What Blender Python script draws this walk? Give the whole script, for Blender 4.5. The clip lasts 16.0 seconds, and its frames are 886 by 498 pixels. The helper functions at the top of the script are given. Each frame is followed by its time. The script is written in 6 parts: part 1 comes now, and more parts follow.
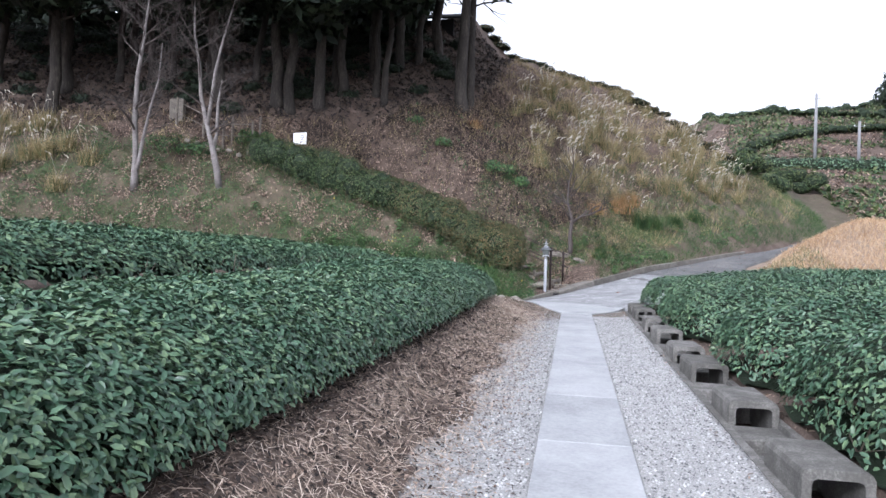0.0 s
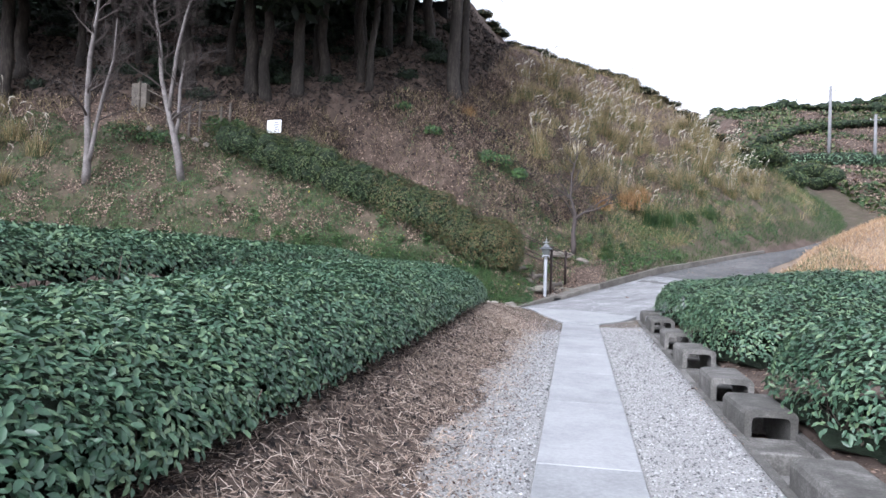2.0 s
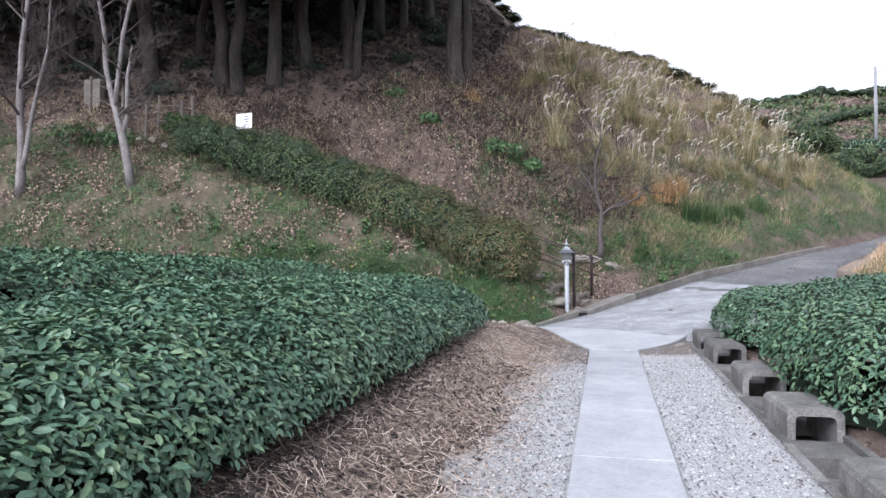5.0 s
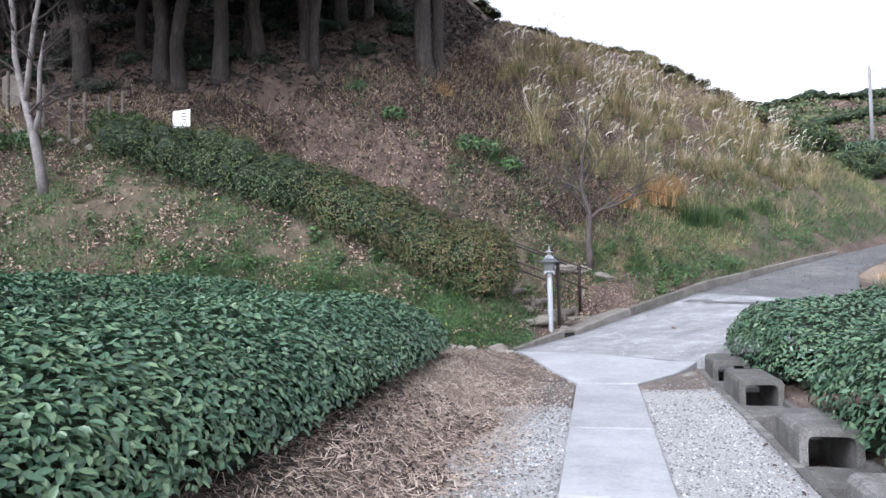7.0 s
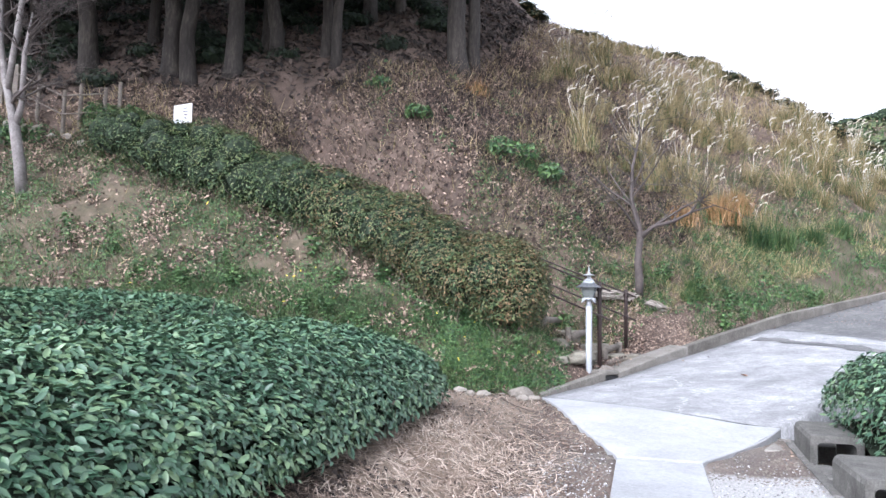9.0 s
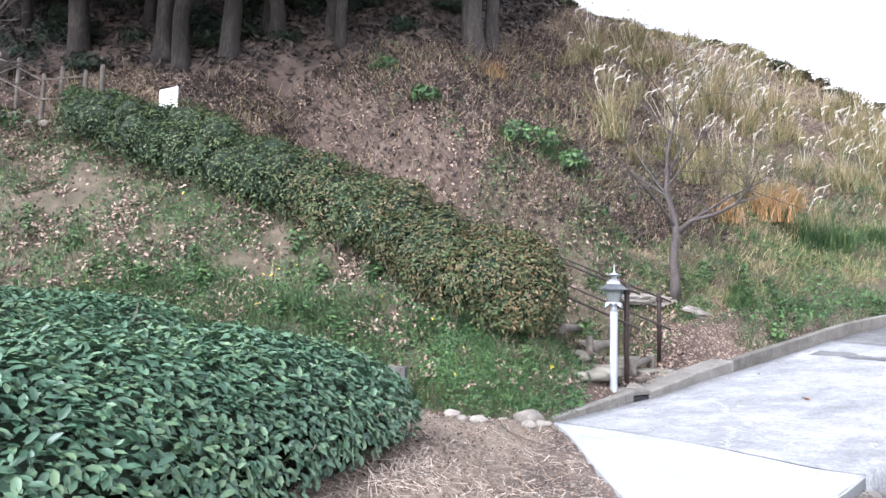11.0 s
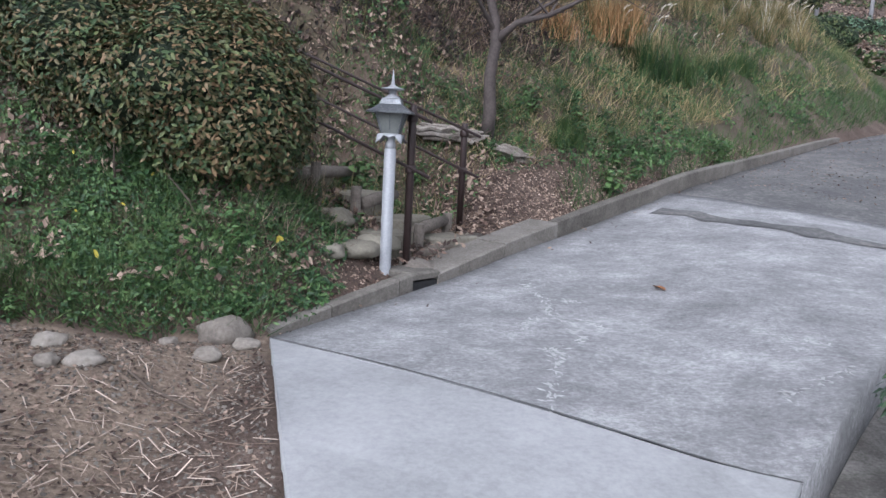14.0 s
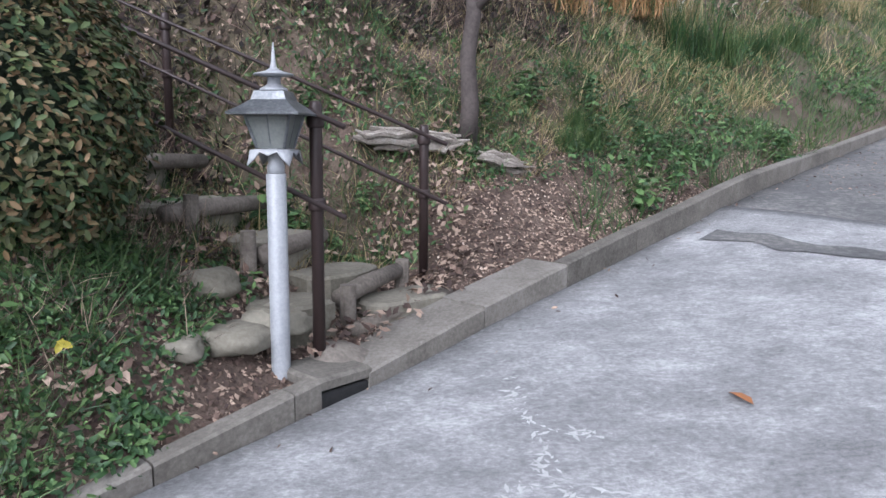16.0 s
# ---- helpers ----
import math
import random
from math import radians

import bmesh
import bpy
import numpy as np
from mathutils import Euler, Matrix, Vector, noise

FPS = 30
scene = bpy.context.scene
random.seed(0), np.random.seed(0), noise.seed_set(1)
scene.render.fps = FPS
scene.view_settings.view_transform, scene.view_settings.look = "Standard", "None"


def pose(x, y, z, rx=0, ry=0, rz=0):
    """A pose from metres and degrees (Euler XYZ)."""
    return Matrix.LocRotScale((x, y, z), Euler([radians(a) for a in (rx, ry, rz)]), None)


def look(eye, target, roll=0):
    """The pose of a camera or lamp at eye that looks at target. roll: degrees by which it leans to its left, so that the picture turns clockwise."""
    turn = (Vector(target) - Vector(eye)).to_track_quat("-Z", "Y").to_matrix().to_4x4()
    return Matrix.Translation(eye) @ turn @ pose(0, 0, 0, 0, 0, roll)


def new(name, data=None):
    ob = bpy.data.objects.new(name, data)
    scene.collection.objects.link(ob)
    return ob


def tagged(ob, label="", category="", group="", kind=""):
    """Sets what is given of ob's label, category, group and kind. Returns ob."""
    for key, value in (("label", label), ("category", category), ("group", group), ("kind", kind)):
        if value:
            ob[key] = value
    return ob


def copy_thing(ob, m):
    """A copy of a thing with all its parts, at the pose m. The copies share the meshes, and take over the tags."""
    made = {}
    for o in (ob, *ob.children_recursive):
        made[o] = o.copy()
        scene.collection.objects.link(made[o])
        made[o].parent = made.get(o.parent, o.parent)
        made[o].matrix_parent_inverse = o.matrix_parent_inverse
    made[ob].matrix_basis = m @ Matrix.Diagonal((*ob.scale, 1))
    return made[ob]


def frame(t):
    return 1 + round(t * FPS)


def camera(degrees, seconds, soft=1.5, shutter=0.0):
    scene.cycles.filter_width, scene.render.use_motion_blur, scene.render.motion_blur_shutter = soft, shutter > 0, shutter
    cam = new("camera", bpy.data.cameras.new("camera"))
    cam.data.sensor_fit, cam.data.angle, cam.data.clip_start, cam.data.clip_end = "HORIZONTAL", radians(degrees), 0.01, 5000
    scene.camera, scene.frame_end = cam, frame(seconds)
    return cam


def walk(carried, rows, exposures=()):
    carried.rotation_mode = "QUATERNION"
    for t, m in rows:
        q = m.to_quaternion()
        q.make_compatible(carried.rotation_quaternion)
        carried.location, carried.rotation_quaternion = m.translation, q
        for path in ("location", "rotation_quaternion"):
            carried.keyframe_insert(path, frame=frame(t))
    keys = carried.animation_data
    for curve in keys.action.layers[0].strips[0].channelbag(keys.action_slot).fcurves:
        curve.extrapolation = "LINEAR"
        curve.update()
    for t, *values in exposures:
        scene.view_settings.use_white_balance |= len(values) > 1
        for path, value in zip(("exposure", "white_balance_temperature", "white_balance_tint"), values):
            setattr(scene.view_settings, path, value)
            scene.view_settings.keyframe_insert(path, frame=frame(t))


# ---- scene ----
cam = camera(64.7, 16.0)
METRES, EYE, TILT, LEAN, TURN = 20.0, 1.45, 0.0, 0.0, 10.5
ROWS = [
    (0.0, 0.0, 0.0, 0.0, -0.02, 0.73, -1.95),
    (0.5, 0.0065, 0.0328, 0.0003, -0.07, 0.14, -1.42),
    (1.0, 0.0126, 0.0659, 0.0009, -0.38, 0.44, -2.14),
    (1.5, 0.0193, 0.1006, 0.0016, 1.29, 0.7, -1.86),
    (2.0, 0.0249, 0.1322, 0.0023, 0.28, 0.68, -1.88),
    (2.5, 0.033, 0.1654, 0.0027, 0.55, 0.27, -1.81),
    (3.0, 0.0389, 0.1956, 0.0034, -1.51, -0.33, -1.9),
    (3.5, 0.0493, 0.2265, 0.0043, -1.23, -0.34, -2.13),
    (4.0, 0.053, 0.2599, 0.0044, 1.03, -0.05, -1.29),
    (6.5, 0.0773, 0.4193, 0.0037, 2.68, 2.95, 0.57),
    (7.0, 0.0864, 0.4531, 0.004, 1.85, 2.48, 1.06),
    (7.5, 0.0923, 0.4843, 0.0047, 0.07, 2.12, -0.59),
    (8.0, 0.1004, 0.5182, 0.0063, 2.74, 1.38, -1.07),
    (8.5, 0.1034, 0.5477, 0.01, 4.48, 3.39, -1.07),
    (11.0, 0.1243, 0.6635, 0.0085, 8.33, 4.28, -1.26),
    (11.5, 0.1333, 0.6927, 0.0063, 2.2, 0.24, 0.43),
    (12.0, 0.1399, 0.7268, 0.0063, -0.39, -2.59, 0.9),
    (12.5, 0.1437, 0.7591, 0.0069, -6.0, -4.96, -0.08),
    (13.0, 0.1494, 0.7922, 0.0075, -3.98, -8.92, -1.12),
    (13.5, 0.155, 0.8238, 0.0081, -6.14, -10.18, -2.51),
    (14.0, 0.1625, 0.8554, 0.0081, -5.84, -8.67, -3.2),
    (14.5, 0.1693, 0.8871, 0.0089, -2.81, -8.6, -2.42),
    (15.0, 0.18, 0.9181, 0.0093, -2.66, -7.69, -1.64),
    (15.5, 0.1909, 0.9473, 0.0097, -2.49, -8.35, -0.78),
    (16.0, 0.2017, 0.9752, 0.0126, -4.01, -8.66, -0.56),
]
EXPOSURE = [(0.0, 0.94), (4.0, 0.96), (7.0, 1.06), (8.0, 1.04), (9.5, 1.65), (11.2, 1.7), (12.3, 0.98), (14.0, 0.54), (15.2, 0.68), (16.0, 0.8)]
walk(cam, [(t, pose(0, 0, EYE, TILT, LEAN, TURN) @ pose(METRES * x, METRES * y, METRES * z, 90 + pitch, roll, yaw)) for t, x, y, z, yaw, pitch, roll in ROWS],
     [(t, stops, 5750, 15) for t, stops in EXPOSURE])

# ---- light: a bright overcast winter sky ----
world = bpy.data.worlds.new("overcast_sky")
scene.world = world
world.use_nodes = True
wn, wl = world.node_tree.nodes, world.node_tree.links
sky = wn.new("ShaderNodeTexSky")
sky.sky_type, sky.sun_disc = "NISHITA", False
sky.sun_elevation, sky.sun_rotation = radians(38), radians(200)
sky.air_density, sky.dust_density, sky.ozone_density = 1.0, 3.0, 1.0
soften = wn.new("ShaderNodeHueSaturation")
soften.inputs["Saturation"].default_value = 0.12
wl.new(sky.outputs[0], soften.inputs["Color"])
wl.new(soften.outputs[0], wn["Background"].inputs["Color"])
wn["Background"].inputs["Strength"].default_value = 0.2
sun = new("sun", bpy.data.lights.new("sun", "SUN"))
sun.data.energy, sun.data.angle, sun.data.color = 0.8, radians(50), (1.0, 0.97, 0.93)
sun.matrix_world = look((0, 0, 0), (0.25, 0.72, -0.75))


# ---- materials ----
def material(name, cols, scale=4.0, fine=40.0, rough=0.85, bump=0.3, bump_dist=0.01, island=0.0, obj=0.0, metal=0.0, spec=0.4, stretch=(1, 1, 1), trans=0.0, weight=0.45, grit=0.6):
    """Noise at two sizes over a ramp of colours; island or obj: how far each piece's own tone varies."""
    m = bpy.data.materials.new(name)
    m.use_nodes = True
    n, l = m.node_tree.nodes, m.node_tree.links
    bsdf = n["Principled BSDF"]
    bsdf.inputs["Roughness"].default_value = rough
    bsdf.inputs["Metallic"].default_value = metal
    bsdf.inputs["Specular IOR Level"].default_value = spec
    coord = n.new("ShaderNodeTexCoord")
    mp = n.new("ShaderNodeMapping")
    mp.inputs["Scale"].default_value = stretch
    geo = n.new("ShaderNodeNewGeometry")
    l.new(geo.outputs["Position"], mp.inputs["Vector"])
    big, small = n.new("ShaderNodeTexNoise"), n.new("ShaderNodeTexNoise")
    for node, s, d in ((big, scale, 5.0), (small, fine, 6.0)):
        node.inputs["Scale"].default_value, node.inputs["Detail"].default_value = s, d
        node.inputs["Roughness"].default_value = grit
        l.new(mp.outputs[0], node.inputs["Vector"])
    mix = n.new("ShaderNodeMath")
    mix.operation = "MULTIPLY_ADD"
    l.new(small.outputs["Fac"], mix.inputs[0])
    mix.inputs[1].default_value = weight
    half = n.new("ShaderNodeMath")
    half.operation = "MULTIPLY"
    half.inputs[1].default_value = 1 - weight
    l.new(big.outputs["Fac"], half.inputs[0])
    l.new(half.outputs[0], mix.inputs[2])
    fac = mix.outputs[0]
    for amount, source in ((island, geo.outputs["Random Per Island"]), (obj, None)):
        if amount:
            if source is None:
                source = n.new("ShaderNodeObjectInfo").outputs["Random"]
            add = n.new("ShaderNodeMath")
            add.operation = "MULTIPLY_ADD"
            shift = n.new("ShaderNodeMath")
            shift.operation = "SUBTRACT"
            shift.inputs[1].default_value = 0.5
            l.new(source, shift.inputs[0])
            l.new(shift.outputs[0], add.inputs[0])
            add.inputs[1].default_value = amount
            l.new(fac, add.inputs[2])
            fac = add.outputs[0]
    ramp = n.new("ShaderNodeValToRGB")
    el = ramp.color_ramp.elements
    lo, hi = 0.3, 0.7
    for i, c in enumerate(cols):
        p = lo + (hi - lo) * i / (len(cols) - 1)
        e = el[i] if i < 2 else el.new(p)
        e.position, e.color = p, (*c, 1)
    l.new(fac, ramp.inputs["Fac"])
    l.new(ramp.outputs["Color"], bsdf.inputs["Base Color"])
    if bump:
        b = n.new("ShaderNodeBump")
        b.inputs["Strength"].default_value, b.inputs["Distance"].default_value = bump, bump_dist
        l.new(small.outputs["Fac"], b.inputs["Height"])
        l.new(b.outputs[0], bsdf.inputs["Normal"])
    if trans:
        bsdf.inputs["Transmission Weight"].default_value = trans
    return m


def ground_material(name):
    """Soil whose gravel, straw, litter and green come from the zones stored on the ground."""
    m = material(name, [(0.035, 0.025, 0.02), (0.09, 0.064, 0.05), (0.2, 0.15, 0.12)], 1.6, 45, 0.95, 0.7, 0.02)
    n, l = m.node_tree.nodes, m.node_tree.links
    bsdf, soil = n["Principled BSDF"], n["Color Ramp"]
    zone = n.new("ShaderNodeVertexColor")
    zone.layer_name = "zone"
    split = n.new("ShaderNodeSeparateColor")
    l.new(zone.outputs["Color"], split.inputs[0])
    geo = n["Geometry"]
    last = soil.outputs["Color"]
    layers = (
        (0, (0.22, 0.215, 0.205), (0.42, 0.415, 0.405), 60, 0.25),
        (1, (0.03, 0.034, 0.016), (0.095, 0.085, 0.045), 14, 0.9),
        (2, (0.14, 0.105, 0.08), (0.3, 0.235, 0.175), 30, 0.8),
    )
    for channel, a, b, s, patch in layers:
        tex = n.new("ShaderNodeTexNoise")
        tex.inputs["Scale"].default_value, tex.inputs["Detail"].default_value = s, 6
        l.new(geo.outputs["Position"], tex.inputs["Vector"])
        ramp = n.new("ShaderNodeValToRGB")
        ramp.color_ramp.elements[0].position, ramp.color_ramp.elements[0].color = 0.32, (*a, 1)
        ramp.color_ramp.elements[1].position, ramp.color_ramp.elements[1].color = 0.68, (*b, 1)
        l.new(tex.outputs["Fac"], ramp.inputs["Fac"])
        wide = n.new("ShaderNodeTexNoise")
        wide.inputs["Scale"].default_value, wide.inputs["Detail"].default_value = 1.1 + channel, 5
        l.new(geo.outputs["Position"], wide.inputs["Vector"])
        add = n.new("ShaderNodeMath")
        add.operation = "MULTIPLY_ADD"
        l.new(wide.outputs["Fac"], add.inputs[0])
        add.inputs[1].default_value = patch * 2
        sub = n.new("ShaderNodeMath")
        sub.operation = "MULTIPLY_ADD"
        l.new(split.outputs[channel], sub.inputs[0])
        sub.inputs[1].default_value, sub.inputs[2].default_value = 2.0, -0.5 - patch
        l.new(sub.outputs[0], add.inputs[2])
        add.use_clamp = True
        blend = n.new("ShaderNodeMix")
        blend.data_type = "RGBA"
        l.new(add.outputs[0], blend.inputs["Factor"])
        l.new(last, blend.inputs["A"])
        l.new(ramp.outputs["Color"], blend.inputs["B"])
        last = blend.outputs["Result"]
    l.new(last, bsdf.inputs["Base Color"])
    return m


M_GROUND = ground_material("soil")
M_CONCRETE = material("new_concrete", [(0.2, 0.205, 0.208), (0.315, 0.32, 0.323), (0.42, 0.424, 0.428)], 1.1, 26, 0.8, 0.35, 0.004, obj=0.08, grit=0.74, weight=0.4)
M_ROADCONC = material("brushed_concrete", [(0.07, 0.07, 0.072), (0.235, 0.236, 0.24), (0.56, 0.56, 0.565)], 1.15, 30, 0.88, 0.7, 0.006, stretch=(1.0, 1.35, 1), weight=0.5, grit=0.86)
M_SCRAPE = material("scraped_concrete", [(0.28, 0.28, 0.28), (0.4, 0.4, 0.4), (0.52, 0.52, 0.52)], 9, 60, 0.9, 0.2, 0.002)
M_ASPHALT = material("worn_asphalt", [(0.04, 0.04, 0.043), (0.1, 0.1, 0.1), (0.26, 0.25, 0.235)], 0.9, 16, 0.9, 0.6, 0.01, weight=0.55, grit=0.75)
M_KERB = material("weathered_kerb", [(0.06, 0.055, 0.047), (0.145, 0.133, 0.115), (0.25, 0.235, 0.21)], 2.2, 40, 0.92, 0.6, 0.008, obj=0.15, grit=0.7)
M_BLOCK = material("mossy_concrete", [(0.06, 0.058, 0.052), (0.12, 0.115, 0.105), (0.26, 0.25, 0.235)], 5, 55, 0.95, 0.7, 0.01, obj=0.15)
M_GRAVEL = material("white_gravel", [(0.1, 0.1, 0.1), (0.26, 0.26, 0.258), (0.48, 0.48, 0.47)], 3, 60, 0.9, 0.3, 0.003, island=0.5)
M_TEA = material("tea_leaf", [(0.03, 0.07, 0.04), (0.066, 0.128, 0.074), (0.125, 0.19, 0.095)], 1.2, 30, 0.38, 0.1, 0.002, island=0.4, spec=0.5)
# near-black green: the shade inside hedges and bushes, put into the colour
M_SHADECORE = material("leaf_shade_inside", [(0.008, 0.016, 0.008), (0.02, 0.032, 0.015)], 3, 30, 0.9, 0.6, 0.03)
M_TWIG = material("tea_twig", [(0.06, 0.045, 0.035), (0.16, 0.13, 0.105)], 6, 60, 0.9, 0.4, 0.004)
M_AZALEA = material("azalea_leaf", [(0.02, 0.036, 0.012), (0.065, 0.072, 0.027), (0.16, 0.105, 0.05)], 0.7, 12, 0.6, 0.1, 0.002, island=0.5)
M_AZGREEN = material("azalea_green_leaf", [(0.016, 0.04, 0.012), (0.042, 0.075, 0.024), (0.1, 0.118, 0.042)], 0.7, 12, 0.6, 0.1, 0.002, island=0.5)
# rotted leaf brown, dark enough to serve as the wood's shade too
M_HUMUS_SHADE = material("dark_humus_and_shade_leaf", [(0.012, 0.009, 0.008), (0.035, 0.026, 0.022), (0.09, 0.068, 0.055)], 0.8, 15, 0.9, 0.0, island=0.6)
M_STRAW = material("straw", [(0.19, 0.138, 0.104), (0.38, 0.295, 0.23), (0.6, 0.5, 0.41)], 1.5, 20, 0.9, 0.0, island=0.5)
M_LITTER = material("fallen_leaf", [(0.045, 0.029, 0.024), (0.12, 0.078, 0.06), (0.34, 0.255, 0.195)], 0.8, 15, 0.85, 0.0, island=0.6)
M_RUSTGRASS = material("rust_grass", [(0.14, 0.075, 0.03), (0.3, 0.165, 0.07), (0.46, 0.29, 0.14)], 0.8, 12, 0.8, 0.0, island=0.5)
M_DRYGRASS = material("dry_grass", [(0.12, 0.1, 0.045), (0.26, 0.21, 0.1), (0.44, 0.36, 0.2)], 0.5, 10, 0.8, 0.0, island=0.5)
M_GRASS = material("green_grass", [(0.016, 0.044, 0.012), (0.038, 0.084, 0.024), (0.095, 0.138, 0.045)], 0.6, 10, 0.6, 0.0, island=0.4)
M_WEED = material("weed_leaf", [(0.018, 0.046, 0.016), (0.044, 0.1, 0.032), (0.1, 0.17, 0.055)], 0.7, 10, 0.55, 0.0, island=0.5)
M_TAN = material("tan_cropped_grass", [(0.24, 0.145, 0.08), (0.42, 0.28, 0.165), (0.58, 0.43, 0.28)], 0.5, 10, 0.85, 0.0, island=0.5)
M_PLUME = material("pampas_plume", [(0.46, 0.42, 0.34), (0.62, 0.58, 0.49), (0.76, 0.73, 0.65)], 2, 30, 0.9, 0.0, island=0.3)
M_BARK = material("dark_bark", [(0.014, 0.012, 0.011), (0.036, 0.031, 0.027), (0.1, 0.085, 0.072)], 3, 18, 0.95, 0.9, 0.03, stretch=(1, 1, 0.25))
M_RUSSET = material("russet_twig", [(0.03, 0.024, 0.022), (0.1, 0.082, 0.075)], 4, 30, 0.85, 0.2, 0.003)
M_PALEBARK = material("pale_bark", [(0.08, 0.07, 0.066), (0.16, 0.145, 0.138), (0.29, 0.27, 0.26)], 3, 25, 0.9, 0.5, 0.01)
# leaf green taken far down so that it carries the wood's shade
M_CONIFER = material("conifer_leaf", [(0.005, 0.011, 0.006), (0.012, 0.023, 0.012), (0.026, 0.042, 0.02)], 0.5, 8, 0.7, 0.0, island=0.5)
M_GALV = material("grey_painted_steel", [(0.2, 0.21, 0.225), (0.28, 0.29, 0.305), (0.36, 0.37, 0.385)], 4, 60, 0.42, 0.1, 0.002, spec=0.5)
M_LAMPDARK = material("lantern_metal", [(0.05, 0.055, 0.06), (0.12, 0.128, 0.135), (0.24, 0.25, 0.26)], 9, 60, 0.4, 0.1, 0.002, metal=0.5)
M_FROST = material("lantern_pane", [(0.09, 0.1, 0.095), (0.17, 0.18, 0.17)], 12, 70, 0.35, 0.05, 0.001)
M_RAIL = material("brown_painted_steel", [(0.022, 0.014, 0.013), (0.04, 0.026, 0.024)], 5, 60, 0.45, 0.1, 0.001)
M_WOOD = material("grey_driftwood", [(0.1, 0.085, 0.07), (0.24, 0.21, 0.18), (0.42, 0.39, 0.35)], 5, 40, 0.9, 0.9, 0.015, stretch=(0.4, 3, 3))
M_LOG = material("old_log", [(0.07, 0.058, 0.048), (0.15, 0.13, 0.11), (0.25, 0.22, 0.19)], 6, 40, 0.95, 0.8, 0.01)
M_STONE = material("pale_stone", [(0.12, 0.105, 0.09), (0.22, 0.195, 0.165), (0.34, 0.31, 0.27)], 4, 40, 0.9, 0.6, 0.01, obj=0.3)
M_SLAB = material("stone_step", [(0.11, 0.1, 0.075), (0.19, 0.175, 0.14), (0.27, 0.25, 0.2)], 3, 35, 0.9, 0.5, 0.008, obj=0.25)
M_WHITE = material("white_board", [(0.68, 0.69, 0.7), (0.8, 0.8, 0.81)], 3, 40, 0.5, 0.0)
M_INK = material("grey_ink", [(0.12, 0.12, 0.14), (0.2, 0.2, 0.22)], 3, 40, 0.6, 0.0)
M_POLE = material("concrete_pole", [(0.17, 0.17, 0.175), (0.25, 0.25, 0.255)], 2, 30, 0.8, 0.2, 0.004)
# the shed's timber, and the shade painted into the drain mouth
M_DARKWOOD_SHADE = material("dark_timber_and_shade", [(0.012, 0.012, 0.013), (0.03, 0.03, 0.03)], 3, 30, 0.85, 0.4, 0.01)
M_MOSSYEL = material("yellow_leaf", [(0.28, 0.24, 0.03), (0.5, 0.42, 0.06)], 3, 20, 0.6, 0.0, island=0.4)


# ---- mesh tools ----
def mesh_from(name, verts, faces, mat, smooth=False):
    me = bpy.data.meshes.new(name)
    me.from_pydata([tuple(v) for v in verts], [], faces)
    me.materials.append(mat)
    if smooth:
        me.polygons.foreach_set("use_smooth", [True] * len(me.polygons))
    me.update()
    return me


def part(name, verts, faces, mat, parent=None, label="", smooth=False):
    ob = new(name, mesh_from(name, verts, faces, mat, smooth))
    if parent is not None:
        ob.parent = parent
    if label:
        ob["label"] = label
    return ob


def thing(name, at, label, category, group="", kind=""):
    ob = new(name)
    ob.location = at
    return tagged(ob, label, category, group, kind)


def cloud(name, tv, tf, pos, rot, scl, mat, parent=None):
    """Many small alike pieces in one mesh. tv: the piece's corners; tf: its faces, all with as many corners."""
    tv, tf = np.asarray(tv, float), np.asarray(tf, int)
    count, k = len(pos), len(tv)
    scl = np.asarray(scl, float)
    if scl.ndim == 1:
        scl = scl[:, None]
    pts = np.einsum("nij,nkj->nki", rot, tv[None] * scl[:, None, :]) + np.asarray(pos)[:, None, :]
    idx = (np.arange(count)[:, None, None] * k + tf[None]).reshape(-1)
    me = bpy.data.meshes.new(name)
    me.vertices.add(count * k)
    me.vertices.foreach_set("co", pts.reshape(-1).astype(np.float32))
    nf, c = count * len(tf), tf.shape[1]
    me.loops.add(nf * c)
    me.loops.foreach_set("vertex_index", idx.astype(np.int32))
    me.polygons.add(nf)
    me.polygons.foreach_set("loop_start", (np.arange(nf) * c).astype(np.int32))
    me.polygons.foreach_set("loop_total", np.full(nf, c, np.int32))
    me.materials.append(mat)
    me.update(calc_edges=True)
    ob = new(name, me)
    if parent is not None:
        ob.parent = parent
    return ob


def frames_to(normal, spin):
    """Turns whose z runs along the normals and whose y points any way round by spin."""
    z = normal / np.linalg.norm(normal, axis=1, keepdims=True)
    ref = np.where(np.abs(z[:, 2:3]) > 0.95, np.array([[1.0, 0, 0]]), np.array([[0, 0, 1.0]]))
    x = np.cross(ref, z)
    x /= np.linalg.norm(x, axis=1, keepdims=True)
    y = np.cross(z, x)
    c, s = np.cos(spin)[:, None], np.sin(spin)[:, None]
    return np.stack([c * x + s * y, -s * x + c * y, z], axis=2)


LEAF_V = [(0, 0, 0), (0.2, 0.3, 0.07), (0.19, 0.68, 0.05), (0, 1, -0.06), (-0.19, 0.68, 0.05), (-0.2, 0.3, 0.07)]
LEAF_F = [(0, 1, 2, 3), (0, 3, 4, 5)]
BLADE_V = [(-0.5, 0, 0), (0.5, 0, 0), (0.35, 0.1, 0.55), (-0.35, 0.1, 0.55), (0, 0.38, 1.0), (-0.04, 0.38, 1.0)]
BLADE_F = [(0, 1, 2, 3), (3, 2, 4, 5)]
STRAW_V = [(-0.5, -0.5, 0), (0.5, -0.5, 0), (0.5, 0.5, 0.3), (-0.5, 0.5, 0.3)]
